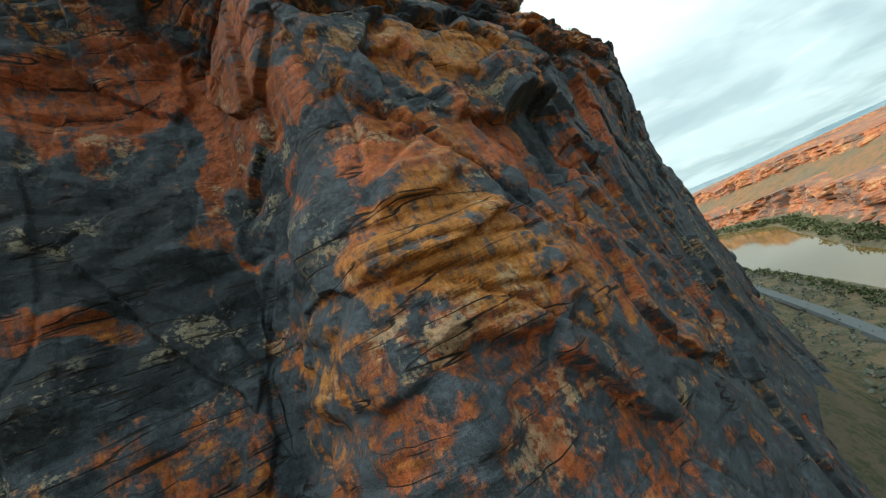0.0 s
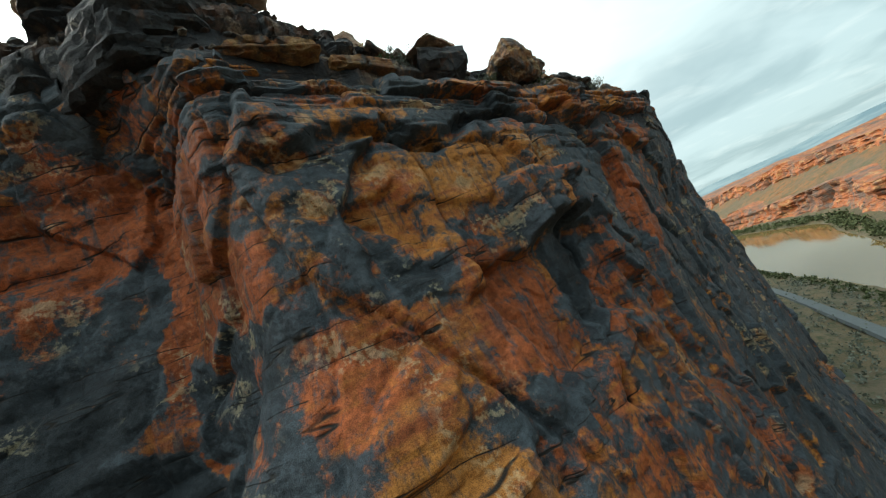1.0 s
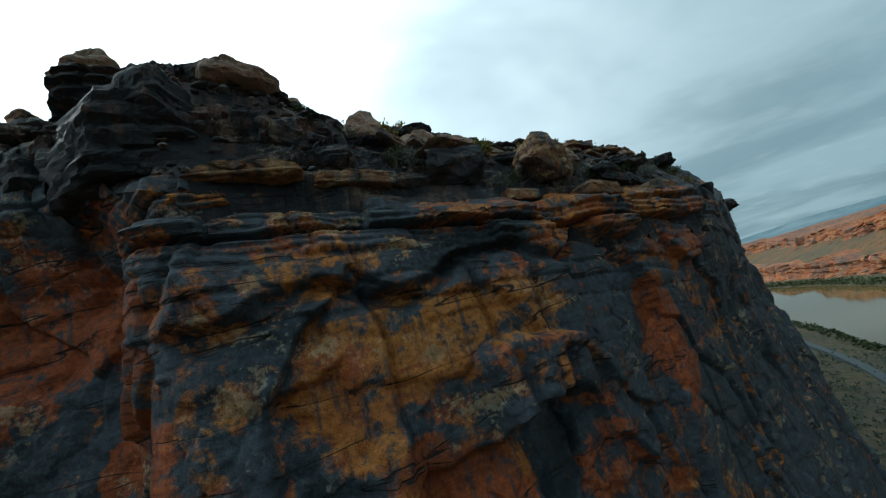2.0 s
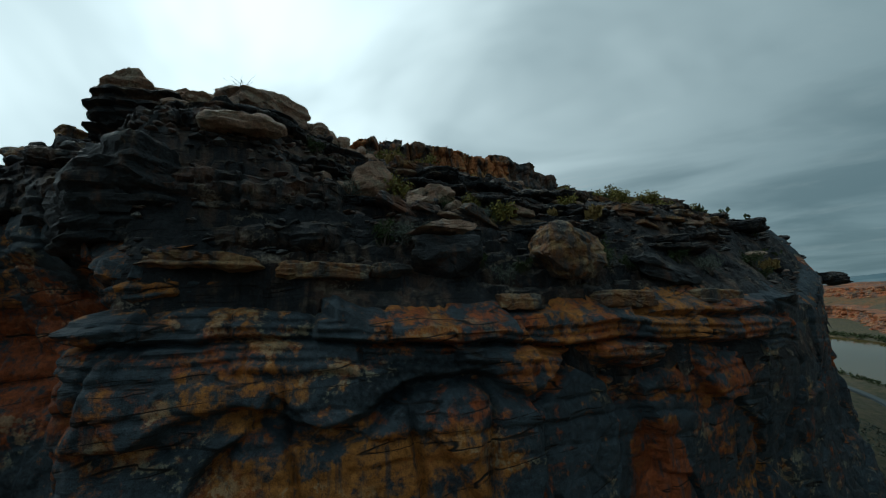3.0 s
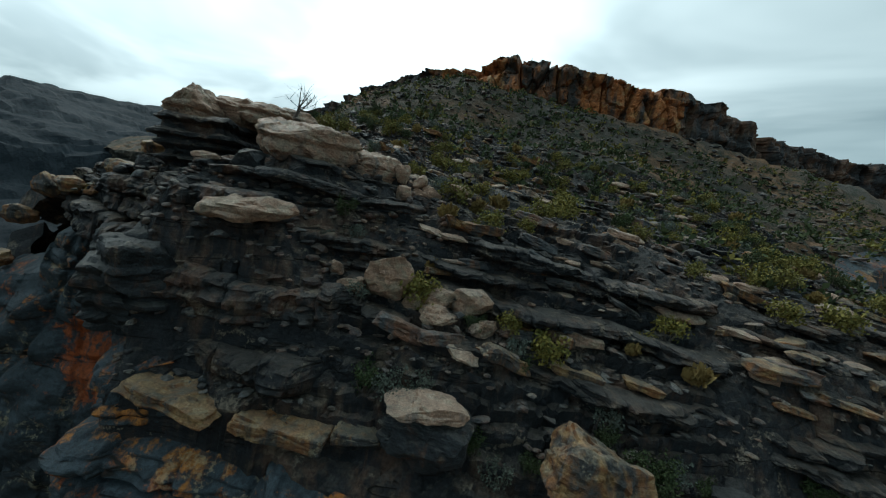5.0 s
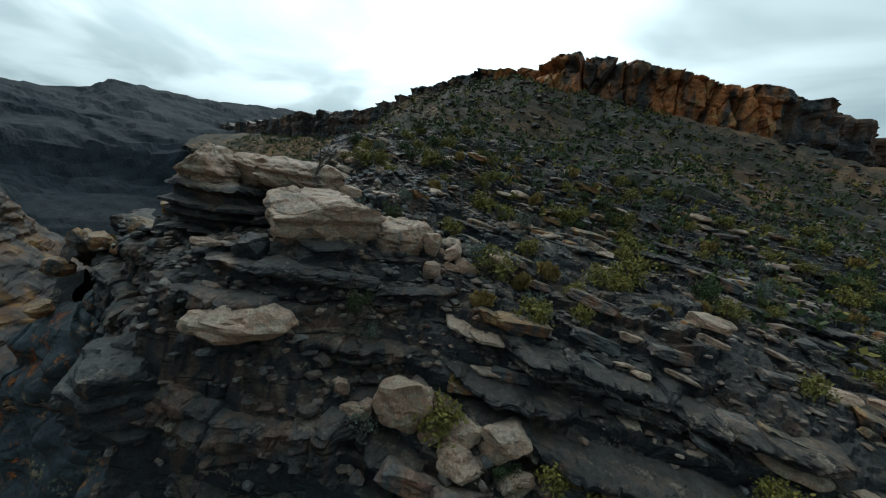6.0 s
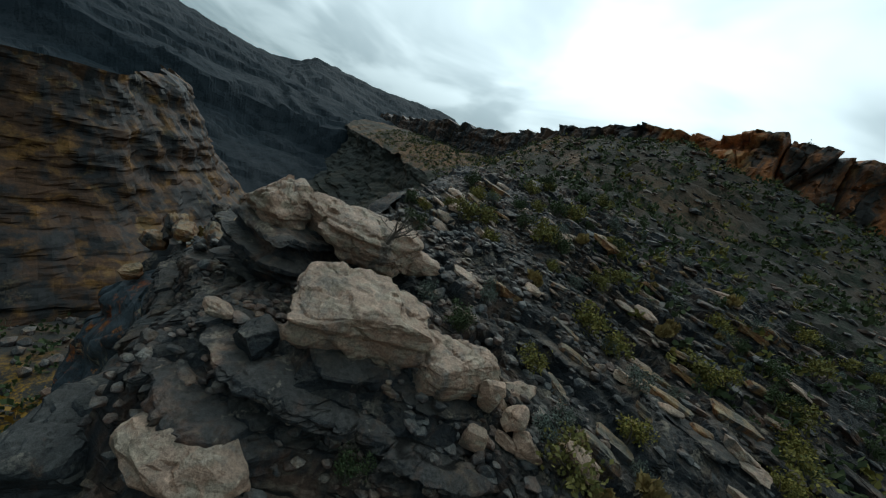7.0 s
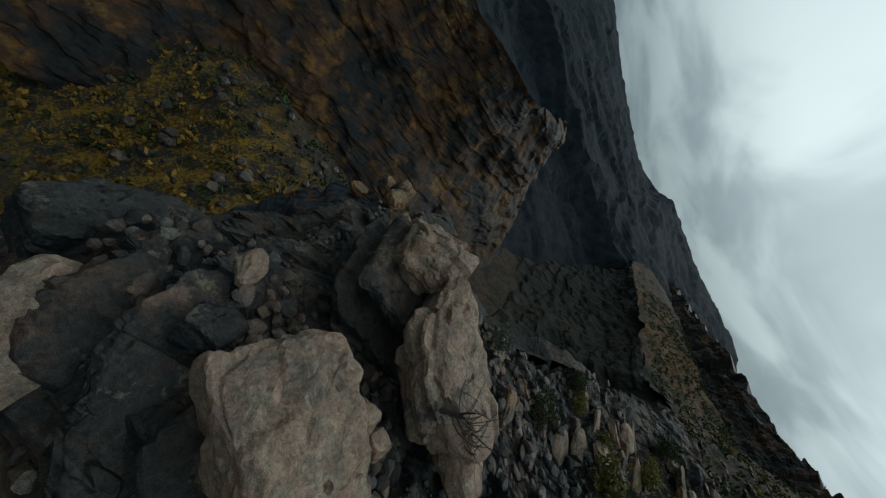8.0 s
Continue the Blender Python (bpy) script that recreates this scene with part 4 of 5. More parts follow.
for k, (bed, height, s0, s1, out) in enumerate([
        (55.3, 0.8, 4.6, 12.0, 0.2), (56.75, 1.15, 4.3, 12.5, 0.3), (57.5, 0.35, 9.0, 14.5, 0.2), (58.1, 0.4, 10.0, 14.5, 0.25), (58.6, 0.3, 9.0, 14, 0.2), (59.2, 0.4, 9.5, 14, 0.3),
        (59.65, 0.7, 2.0, 10.0, 0.65), (60.3, 0.3, 1, 13, 0.1), (60.95, 0.32, 3, 14, 0.4), (61.5, 0.3, 9, 13, 0.25), (61.7, 0.3, 1, 7, 0.2), (57.0, 1.2, -5, 6.0, 0.4), (58.1, 0.85, -5, 5.5, 0.3), (58.95, 0.75, -4, 5.2, 0.4)]):
    ledge_bed(bed, height, s0, s1, out, 700 + 10 * k, LEDGE if k in (1, 6, 8) else TERRACE)
rng = np.random.default_rng(77)
for k in range(30):
    start, length = rng.uniform(10, 30), rng.uniform(4, 12)
    ledge_bed(rng.uniform(56.3, 64.5), rng.uniform(0.25, 0.5), start, start + length, rng.uniform(0.1, 0.35), 900 + 10 * k, TERRACE, 30.0)
for k in range(14):
    start, length = rng.uniform(32, 52), rng.uniform(5, 12)
    ledge_bed(rng.uniform(55.0, 66.0), rng.uniform(0.35, 0.7), start, start + length, rng.uniform(0.4, 0.8), 1300 + 10 * k, TERRACE, 42.0)

# a paved road along the river
road_path = spline([(-40, -330), (2, -95), (40, 12), (77, 85), (106, 152), (130, 250), (118, 420)], 160)[0]
road_side = sideways(road_path)
rows = []
for off, up in ((-1.7, -0.4), (-1.3, 0.35), (1.3, 0.35), (1.7, -0.4)):
    q = road_path + road_side * off
    rows.append(np.column_stack([q, np.maximum(low_height(q[:, 0], q[:, 1]), 0.2) + 0.5 + up]))
road = sheet("road", np.stack(rows, 1).reshape(-1, 3), grid_faces(160, 4)[:, ::-1], ASPHALT)
tagged(road, "grey paved road beside the river", "road", kind="structure")


def on_mesa(rng, n):
    path, node = spline(MESA_PLAN, 400)
    side = sideways(path)
    i = rng.integers(60, 330, n)
    q = path[i] - side[i] * rng.uniform(1.5, 5, (n, 1))
    return q[:, 0], q[:, 1]


def mesa_height(x, y):
    path, node = spline(MESA_PLAN, 400)
    i = ((path[None, :, 0] - x[:, None]) ** 2 + (path[None, :, 1] - y[:, None]) ** 2).argmin(1)
    return mesa_top(path[i, 0], path[i, 1], node[i])

# ---- things: rocks ----
def ball(level):
    bm = bmesh.new()
    bmesh.ops.create_icosphere(bm, subdivisions=level, radius=1.0)
    v = np.array([x.co[:] for x in bm.verts])
    f = np.array([[x.index for x in q.verts] for q in bm.faces])
    bm.free()
    return v, f


BALLS = {k: ball(k) for k in (1, 2, 3, 4, 5)}


def rock_shape(size, seed, level=4, square=4.0, cuts=7, depth=0.8, bedding=0.0, rough=0.05, crack=0.0, spin=0.25):
    """A weathered block: squared, cut by flat breaks, bedded and roughened. size: whole lengths. It stands on z = 0."""
    rng = np.random.default_rng(seed)
    v, f = BALLS[level]
    v = v / ((np.abs(v) ** square).sum(1) ** (1 / square))[:, None]
    v = v @ np.array(Euler(rng.uniform(-spin, spin, 3)).to_matrix())
    for _ in range(cuts + 6):
        n = rng.normal(size=3)
        n /= np.linalg.norm(n)
        over = v @ n - depth * rng.uniform(0.8, 1.15)
        v = v - np.outer(np.clip(over, 0, None), n)
    half = np.array(size) / 2
    w = v * half
    sc = 1.0 / max(half)
    if bedding:
        h = value_noise(np.stack([w[:, 0] * 0.2, w[:, 1] * 0.2, w[:, 2] * 5.0], 1) + seed, seed)
        w[:, :2] *= (1 + bedding * np.clip(3 * h, -1, 1))[:, None]
    out = v / np.linalg.norm(v, axis=1)[:, None]
    w = w + out * (rough * max(half) * fbm(w * 2.2 * sc + seed, 4, seed))[:, None]
    if level > 2:
        w = w + out * (0.085 * max(half) * facets(w * (2.3, 2.3, 3.4) * sc + seed * 1.7, seed + 5, 0.9)[0])[:, None]
    if crack:
        c = cells(w * 1.1 * sc + seed * 3.1, seed)
        w = w - out * (crack * max(half) * (1 - smooth(c[1] - c[0], 0, 0.07)))[:, None]
    w[:, 2] -= w[:, 2].min()
    return w, f


def place(x, y, z, turn=0.0, lean=0.0, tip=0.0):
    return pose(x * K, y * K, z * K, lean, tip, turn)


def rock(name, label, shape, mat, x, y, sink=0.15, turn=0.0, lean=0.0, tip=0.0, z=None, group=""):
    """One rock on the ground, sunk a little into it."""
    w, f = shape
    ob = sheet(name, w, f, mat)
    ob.matrix_basis = place(x, y, (land(x, y) if z is None else z) - sink, turn, lean, tip)
    return tagged(ob, label, "boulder" if name == "boulder" else "rock", group)


# on the rim of the cliff
rock("boulder", "squat dark boulder with a pale layered cap on the rim", rock_shape((2.45, 1.7, 1.5), 11, 5, 5, 5, 0.9, 0.06, 0.05, 0.03), BOULDER_DARK, 6.0, 15.35, 0.1, 38, z=53.45)
rock("layered_rock", "pale layered sandstone cap on a squat boulder", rock_shape((2.1, 1.5, 0.42), 12, 4, 4, 5, 0.85, 0.10, 0.06), BOULDER, 5.95, 15.4, 0.0, 38, z=54.78)
rock("boulder", "large rounded tan boulder leaning on the rim", rock_shape((2.9, 1.9, 1.9), 15, 5, 3.2, 5, 0.86, 0.03, 0.06, 0.05), BOULDER_TAN, 9.45, 17.5, 0.1, 32, 0, 14, z=53.2)
rock("flat_rock", "thick dark sandstone slab tipped on the rim", rock_shape((3.6, 1.6, 0.9), 17, 4, 6, 6, 0.85, 0.08, 0.05), BOULDER_DARK, 13.4, 21.0, 0.1, 40, 10, 14, z=52.75)
rock("flat_rock", "flat tan sandstone slab along the rim", rock_shape((2.6, 1.6, 0.6), 18, 4, 6, 5, 0.85, 0.08, 0.05), BOULDER_TAN, 17.2, 23.6, 0.1, 45, 0, 5, z=51.6)
for k, (x, y, a, b, h, c) in enumerate([(0.4, 11.5, 2.9, 1.5, 0.45, 24), (2.8, 13.3, 2.7, 1.5, 0.45, 36), (4.3, 14.6, 1.3, 1.1, 0.45, 42), (8.0, 16.2, 1.5, 1.1, 0.5, 34), (11.3, 18.6, 2.2, 1.5, 0.6, 40), (15.0, 21.3, 2.4, 1.5, 0.55, 42)]):
    rock("rim_rock", "tan weathered sandstone slab on the cliff's edge", rock_shape((a, b, h), 30 + k, 5, 10, -4, 0.95, 0.05, 0.035, 0.03, 0.04), BOULDER_TAN, x, y, 0.32, c, 0, 5, group="slabs along the rim", z=float(top_height(np.array([x]), np.array([y]))[0]) - (0.3 if k < 2 else 0.25))


# the roof over the alcove: dark blocks that overhang it
for x, y, z, a, b, h, c, seed in [(-3.5, 11.35, 54.9, 4.6, 2.3, 2.3, -18, 61), (-4.2, 12.4, 56.5, 4.2, 2.0, 1.6, -20, 62), (-7.3, 12.3, 55.3, 3.6, 2.2, 2.4, -30, 63), (-2.2, 11.1, 56.4, 2.4, 1.8, 1.5, -5, 64)]:
    rock("boulder", "great dark sandstone block overhanging the alcove", rock_shape((a, b, h), seed, 5, 8, -3, 0.93, 0.05, 0.05, 0.03, 0.08), BOULDER_DARK, x, y, 0.0, c, z=z, group="blocks over the alcove")

# blocks on the ledge above
for k, (x, y, a, b, h, t, lab) in enumerate([
        (2.7, 16.5, 1.5, 1.3, 1.3, 30, "rounded pink grey boulder among broken blocks"), (4.0, 17.8, 0.95, 0.8, 0.75, 15, "pale squared sandstone block on the ledge"),
        (5.0, 18.4, 1.15, 1.0, 0.85, 60, "pale cracked sandstone block on the ledge"), (3.4, 17.2, 0.7, 0.6, 0.5, 80, "small grey block between boulders"),
        (4.4, 17.2, 0.8, 0.7, 0.6, 10, "broken grey block under pale ones"), (2.0, 15.7, 0.8, 0.6, 0.45, 45, "small rusty sandstone block on the ledge"),
        (1.4, 15.4, 0.5, 0.4, 0.4, 20, "small upright grey stone"), (5.7, 18.2, 0.8, 0.5, 0.5, 70, "split grey stone beside a shrub")]):
    rock("boulder", lab, rock_shape((a * 1.25, b * 1.25, h * 1.2), 50 + k, 4, 3.6, 7, 0.84, 0.03, 0.05, 0.04), BOULDER, x, y, 0.15, t, group="boulders on the ledge")

# the summit
rock("boulder", "dark bedded rock under the great slab", rock_shape((2.5, 4.6, 2.1), 70, 5, 7, -3, 0.95, 0.16, 0.06, 0.04, 0.06), TERRACE, -2.2, 17.1, 0.0, 12, 0, 8, z=59.0)
rock("flat_rock", "huge pale pink sandstone slab with a clean broken edge", rock_shape((2.3, 3.5, 1.4), 71, 5, 8, -1, 0.97, 0.04, 0.05, 0.035, 0.07), BOULDER, -2.4, 16.3, 0.0, -6, 3, 8, z=61.15)
rock("flat_rock", "pale jointed sandstone block beside the great slab", rock_shape((1.7, 2.4, 1.3), 72, 5, 8, -2, 0.92, 0.05, 0.04, 0.05, 0.1), BOULDER, -1.5, 18.9, 0.0, 4, 4, 10, z=60.7)
rock("boulder", "layered pale boulder crowning the summit", rock_shape((2.4, 2.1, 1.95), 73, 5, 3.4, 1, 0.85, 0.10, 0.06, 0.06), BOULDER, -7.2, 13.8, 0.0, 20, z=61.9)
rock("boulder", "squared pale boulder on the summit", rock_shape((1.7, 1.6, 1.6), 74, 5, 5, 0, 0.88, 0.05, 0.04, 0.05), BOULDER, -6.7, 15.3, 0.0, 40, z=62.0)
rock("flat_rock", "long pale pink sandstone back of the summit", rock_shape((2.3, 3.6, 1.5), 75, 5, 4, 0, 0.88, 0.05, 0.05, 0.06), BOULDER, -6.0, 16.9, 0.0, -8, 0, 6, z=62.05)
rock("boulder", "rounded pale boulder at the end of the summit rock", rock_shape((1.4, 1.7, 1.0), 76, 4, 3, 0, 0.88, 0.03, 0.05), BOULDER, -6.1, 18.9, 0.0, -15, z=61.9)
rock("boulder", "dark ledge rock carrying the summit boulders", rock_shape((3.4, 3.6, 2.4), 77, 5, 6, -2, 0.92, 0.14, 0.06, 0.04, 0.08), TERRACE, -6.7, 14.6, 0.0, 30, z=59.9)
for k, (x, y, a, t) in enumerate([(-3.3, 15.45, 0.62, 10), (-3.6, 16.4, 0.55, 60), (-3.75, 17.0, 0.55, 100)]):
    rock("boulder", "small round pale boulder beside the great slab", rock_shape((a * 1.25, a, a * 0.95), 80 + k, 3, 2.8, 5, 0.85, 0, 0.05), BOULDER, x, y, 0.0, t, z=62.25 - 0.1 * k, group="small boulders by the slab")
rock("small_rock", "small pale flat stone on dark ground", rock_shape((0.85, 0.6, 0.3), 84, 3, 4, 6, 0.85, 0.03, 0.04), BOULDER, -3.2, 13.0, 0.05, 30)
rock("boulder", "dark grey flat topped boulder", rock_shape((1.35, 1.0, 0.9), 85, 4, 4, 7, 0.82, 0.03, 0.05), BOULDER_DARK, -2.2, 13.9, 0.1, 20)
rock("flat_rock", "pale overhanging ledge stone with small stones on it", rock_shape((2.6, 1.6, 0.85), 86, 4, 4.5, 6, 0.86, 0.08, 0.05), BOULDER, -0.35, 13.3, 0.1, 48, z=59.0)
for k, (x, y, a) in enumerate([(-0.7, 13.1, 0.32), (-0.6, 13.6, 0.38), (-0.95, 13.4, 0.26), (-1.1, 12.8, 0.34)]):
    rock("small_rock", "small loose stone on a pale ledge", rock_shape((a * 1.2, a, a * 0.8), 90 + k, 3, 3, 5, 0.85, 0, 0.06), BOULDER, x, y, 0.03, 40 * k, z=max(land(x, y), 59.48), group="small stones on the ledge")
for k, (x, y, a, b, h, t, tip) in enumerate([(-0.5, 19.7, 0.8, 0.7, 0.9, 20, 12), (0.0, 20.3, 0.6, 0.9, 0.8, 50, 20), (-0.9, 21.2, 0.8, 1.7, 0.4, 10, 16), (0.6, 20.6, 0.9, 0.6, 0.6, 70, 10), (1.2, 21.8, 1.0, 0.7, 0.6, 15, 18), (0.2, 19.2, 0.6, 0.5, 0.7, 65, 6), (0.9, 22.6, 0.6, 1.3, 0.35, 25, 20)]):
    rock("broken_rock", "upright broken grey sandstone block", rock_shape((a, b, h), 100 + k, 3, 6, 6, 0.85, 0.04, 0.04), BOULDER, x, y, 0.12, t, 0, tip, group="broken blocks below the slab")
# the spur over the gorge
for k, (x, y, a, b, h, t) in enumerate([(-13.4, 10.1, 1.5, 1.2, 1.1, 20), (-14.3, 9.3, 1.3, 1.1, 0.9, 70), (-12.3, 10.7, 1.4, 1.0, 0.8, 10), (-11.2, 11.5, 1.2, 1.0, 0.8, 50), (-10.2, 12.1, 1.5, 1.1, 1.0, 30), (-9.2, 12.9, 1.1, 1.0, 0.9, 5), (-15.0, 8.6, 1.1, 1.0, 0.8, 40)]):
    rock("boulder", "rounded ochre boulder on the spur above the gorge", rock_shape((a, b, h), 110 + k, 4, 3.2, 6, 0.85, 0.08, 0.05, 0.03), BOULDER_TAN, x, y, 0.2, t, group="boulders on the spur")

# slabs strewn down the slope: a few shapes, many copies
rng = np.random.default_rng(5)
SLABS = []
for k in range(8):
    w, f = rock_shape((rng.uniform(0.9, 1.8), rng.uniform(0.5, 0.9), rng.uniform(0.2, 0.45)), 130 + k, 3, 7, 0, 0.86, 0.06, 0.05, 0, 0.12)
    ob = sheet("flat_rock", w, f, (BOULDER_TAN, BOULDER, BOULDER_SLATE)[k % 3])
    tagged(ob, ("rusty tan", "pale pink", "dark grey")[k % 3] + " flat sandstone slab lying along the slope", "rock", "slabs on the slope")
    SLABS.append(ob)
sx = rng.uniform(2.0, 36, 900)
ex = 9.6 + 24 * rng.random(900) ** 1.3
low = (sx < 13) & (ex < 17)
sx, ex = sx[~low], ex[~low]
sx, ex = AX * sx - AY * ex, AY * sx + AX * ex
fit = (inside(sx, ex, RIM) > 1.0) & ~((sx > -8) & (sx < -0.2) & (ex < 21))
for count, (x, y) in enumerate(list(zip(sx[fit], ex[fit]))[:290]):
    m = place(x, y, land(x, y) - 0.1, rng.normal(45, 22), rng.normal(0, 6), rng.normal(8, 6)) @ Matrix.Scale(rng.uniform(0.5, 1.3), 4)
    if count < len(SLABS):
        SLABS[count].matrix_basis = m
    else:
        ob = copy_thing(SLABS[count % 8], m)
        ob.scale = m.to_scale()


def strewn(name, label, category, n, where, shapes, mat, sizes, seed, flat=0.6):
    """Loose stones past counting, as one object."""
    rng = np.random.default_rng(seed)
    vs, fs, base = [], [], 0
    X, Y = where(rng, n)
    Z = land_many(X, Y)
    for i, (x, y, z) in enumerate(zip(X, Y, Z)):
        w, f = shapes[i % len(shapes)]
        a = rng.uniform(*sizes) * rng.uniform(0.6, 1.4)
        t = rng.uniform(0, 6.3)
        q = w * (a * rng.uniform(0.7, 1.5), a, a * flat * rng.uniform(0.6, 1.3))
        q = np.stack([q[:, 0] * math.cos(t) - q[:, 1] * math.sin(t), q[:, 0] * math.sin(t) + q[:, 1] * math.cos(t), q[:, 2] + q[:, 0] * rng.normal(0, 0.15)], 1)
        vs.append(q + (x, y, z - 0.3 * a * flat))
        fs.append(f + base)
        base += len(w)
    return tagged(sheet(name, np.concatenate(vs), np.concatenate(fs), mat), label, category, kind="stuff")


PEBBLES = [rock_shape((1, 1, 1), 160 + k, 1, 4, 6, 0.8, 0, 0.05) for k in range(6)]
COBBLES = [rock_shape((1, 1, 1), 170 + k, 2, 4, 7, 0.8, 0, 0.04) for k in range(6)]


def drawn(rng, n, draw, ok):
    """n places out of those that draw(rng, k) gives and ok(x, y) keeps."""
    xs, ys = np.zeros(0), np.zeros(0)
    while len(xs) < n:
        x, y = draw(rng, n)
        good = ok(x, y)
        xs, ys = np.concatenate([xs, x[good]]), np.concatenate([ys, y[good]])
    return xs[:n], ys[:n]


def on_ledges(rng, n):
    return drawn(rng, n, lambda r, k: from_se(r.uniform(3, 40, k), 8.6 + 28 * r.random(k) ** 1.3), lambda x, y: inside(x, y, RIM_NEAR) > 0.6)


def on_knoll(rng, n):
    return drawn(rng, n, lambda r, k: from_se(r.uniform(-3, 15, k), r.uniform(9.5, 30, k)), lambda x, y: inside(x, y, RIM_NEAR) > 0.6)


def on_spur(rng, n):
    return drawn(rng, n, lambda r, k: (r.uniform(-14, 1, k), r.uniform(8, 24, k)), lambda x, y: (inside(x, y, RIM_NEAR) > 0.8) & (se(x, y)[0] > -12))


def on_hill(rng, n):
    return drawn(rng, n, lambda r, k: (r.uniform(-75, 40, k), r.uniform(30, 84, k)), lambda x, y: inside(x, y, RIM[::4]) > 1.5)


RIM_NEAR = RIM[(np.abs(RIM[:, 0]) < 40) & (RIM[:, 1] < 60)]
strewn("rubble", "loose grey and rusty rubble on the ledges", "rubble", 3600, on_ledges, COBBLES, BOULDER_GREY, (0.08, 0.36), 7, 0.4)
strewn("ledge_rubble", "broken pale and rusty stones on the knoll's ledges", "rubble", 1500, on_knoll, COBBLES, BOULDER_GREY, (0.12, 0.42), 17, 0.55)
strewn("spur_rubble", "pale and rusty stones on the spur above the gorge", "rubble", 700, on_spur, COBBLES, BOULDER_GREY, (0.14, 0.5), 18, 0.6)
strewn("scree", "grey stones and flat scree on the hillside", "scree", 4200, on_hill, PEBBLES, BOULDER_GREY, (0.3, 1.0), 8, 0.4)


# ---- things: plants ----
def limb(p0, p1, r0, r1, bend, rng, rings=5, sides=5):
    """A tapered crooked stem."""
    p0, p1 = np.array(p0), np.array(p1)
    mid = rng.normal(0, bend, 3)
    vs = []
    for i in range(rings):
        t = i / (rings - 1)
        c = p0 + (p1 - p0) * t + mid * math.sin(math.pi * t)
        r = r0 + (r1 - r0) * t
        for k in range(sides):
            a = 2 * math.pi * k / sides
            vs.append(c + (r * math.cos(a), r * math.sin(a), 0))
    fs = [(i * sides + k, i * sides + (k + 1) % sides, (i + 1) * sides + (k + 1) % sides, (i + 1) * sides + k) for i in range(rings - 1) for k in range(sides)]
    return np.array(vs), np.array(fs)


def joined(pieces):
    vs, fs, base = [], [], 0
    for v, f in pieces:
        vs.append(v)
        fs.append(f + base)
        base += len(v)
    return np.concatenate(vs), np.concatenate(fs)


def leaf_clump(centre, spread, n, leaf, rng, upright=0.0):
    """Small pointed leaves round a twig's end."""
    c = np.array(centre) + rng.normal(0, spread, (n, 3))
    d = rng.normal(0, 1, (n, 3)) + (0, 0, upright)
    d /= np.linalg.norm(d, axis=1)[:, None]
    side = np.cross(d, rng.normal(0, 1, (n, 3)))
    side /= np.linalg.norm(side, axis=1)[:, None] + 1e-9
    ln, wd = leaf * rng.uniform(0.7, 1.4, (n, 1)), leaf * 0.34
    v = np.stack([c - side * wd * 0.3, c + d * ln * 0.5 - side * wd, c + d * ln, c + d * ln * 0.5 + side * wd], 1).reshape(-1, 3)
    return v, np.arange(4 * n).reshape(n, 4)


def shrub(name, label, size, mat, seed, stems=6, clumps=36, leaves=18, leaf=0.11, upright=0.4, category="shrub", group=""):
    """A shrub: crooked stems and a broken crown of small leaves."""
    rng = np.random.default_rng(seed)
    ob = tagged(new(name), label, category, group)
    crown = []
    for k in range(stems):
        a, r = rng.uniform(0, 6.28), size[0] / 2 * rng.uniform(0.3, 0.95)
        tip = np.array([r * math.cos(a), r * math.sin(a), size[1] * rng.uniform(0.5, 0.95)])
        sheet("stem", *limb((0.05 * math.cos(a), 0.05 * math.sin(a), -0.1), tip, 0.035 * size[0], 0.008, 0.1 * size[0], rng), BARK, ob)
        for _ in range(max(1, clumps // stems)):
            q = tip * rng.uniform(0.55, 1.08) + rng.normal(0, 0.11 * size[0], 3)
            q[2] = abs(q[2])
            crown.append(leaf_clump(q, 0.085 * size[0], leaves, leaf, rng, upright))
    v, f = joined(crown)
    sheet("foliage", v, f, mat, ob)
    return ob


def planted(ob, places, rng):
    """The shrub and its copies at places (x, y, scale)."""
    for k, (x, y, sc) in enumerate(places):
        m = place(x, y, land(x, y) - 0.05, rng.uniform(0, 360)) @ Matrix.Scale(sc, 4)
        if k:
            c = copy_thing(ob, m)
            c.scale = m.to_scale()
        else:
            ob.matrix_basis = m


def spots(rng, n, s0, s1, e0, e1, lo, hi, power=1.0):
    x, y = drawn(rng, n, lambda r, k: from_se(r.uniform(s0, s1, k), e0 + (e1 - e0) * r.random(k) ** power), lambda x, y: (inside(x, y, RIM_NEAR) > 0.8) & ~((x > -8) & (x < -0.5) & (y < 20.5)))
    return list(zip(x, y, rng.uniform(lo, hi, n)))


rng = np.random.default_rng(9)
yellow = [shrub("rabbitbrush", "yellow green rabbitbrush between rock slabs", (1.1, 0.75), LEAF_YELLOW, 201 + k, group="yellow shrubs") for k in range(2)]
planted(yellow[0], [(7.5, 19.4, 1.2), (4.3, 22.9, 0.8), (9.8, 22.4, 0.7), (6.2, 18.9, 0.9), (10.6, 27.5, 1.0)] + spots(rng, 40, 3, 38, 11, 36, 0.7, 1.4), rng)
planted(yellow[1], [(4.0, 28.2, 1.5), (7.6, 30.0, 1.0), (0.6, 24.8, 0.9), (-1.9, 22.2, 0.9), (12.5, 31.0, 1.2)] + spots(rng, 40, 2, 40, 14, 37, 0.7, 1.5), rng)
sage = shrub("sagebrush", "blue grey sagebrush with bare twigs", (1.1, 0.7), LEAF_GREY, 205, 7, 36, 16, 0.08, 0.6, group="grey shrubs")
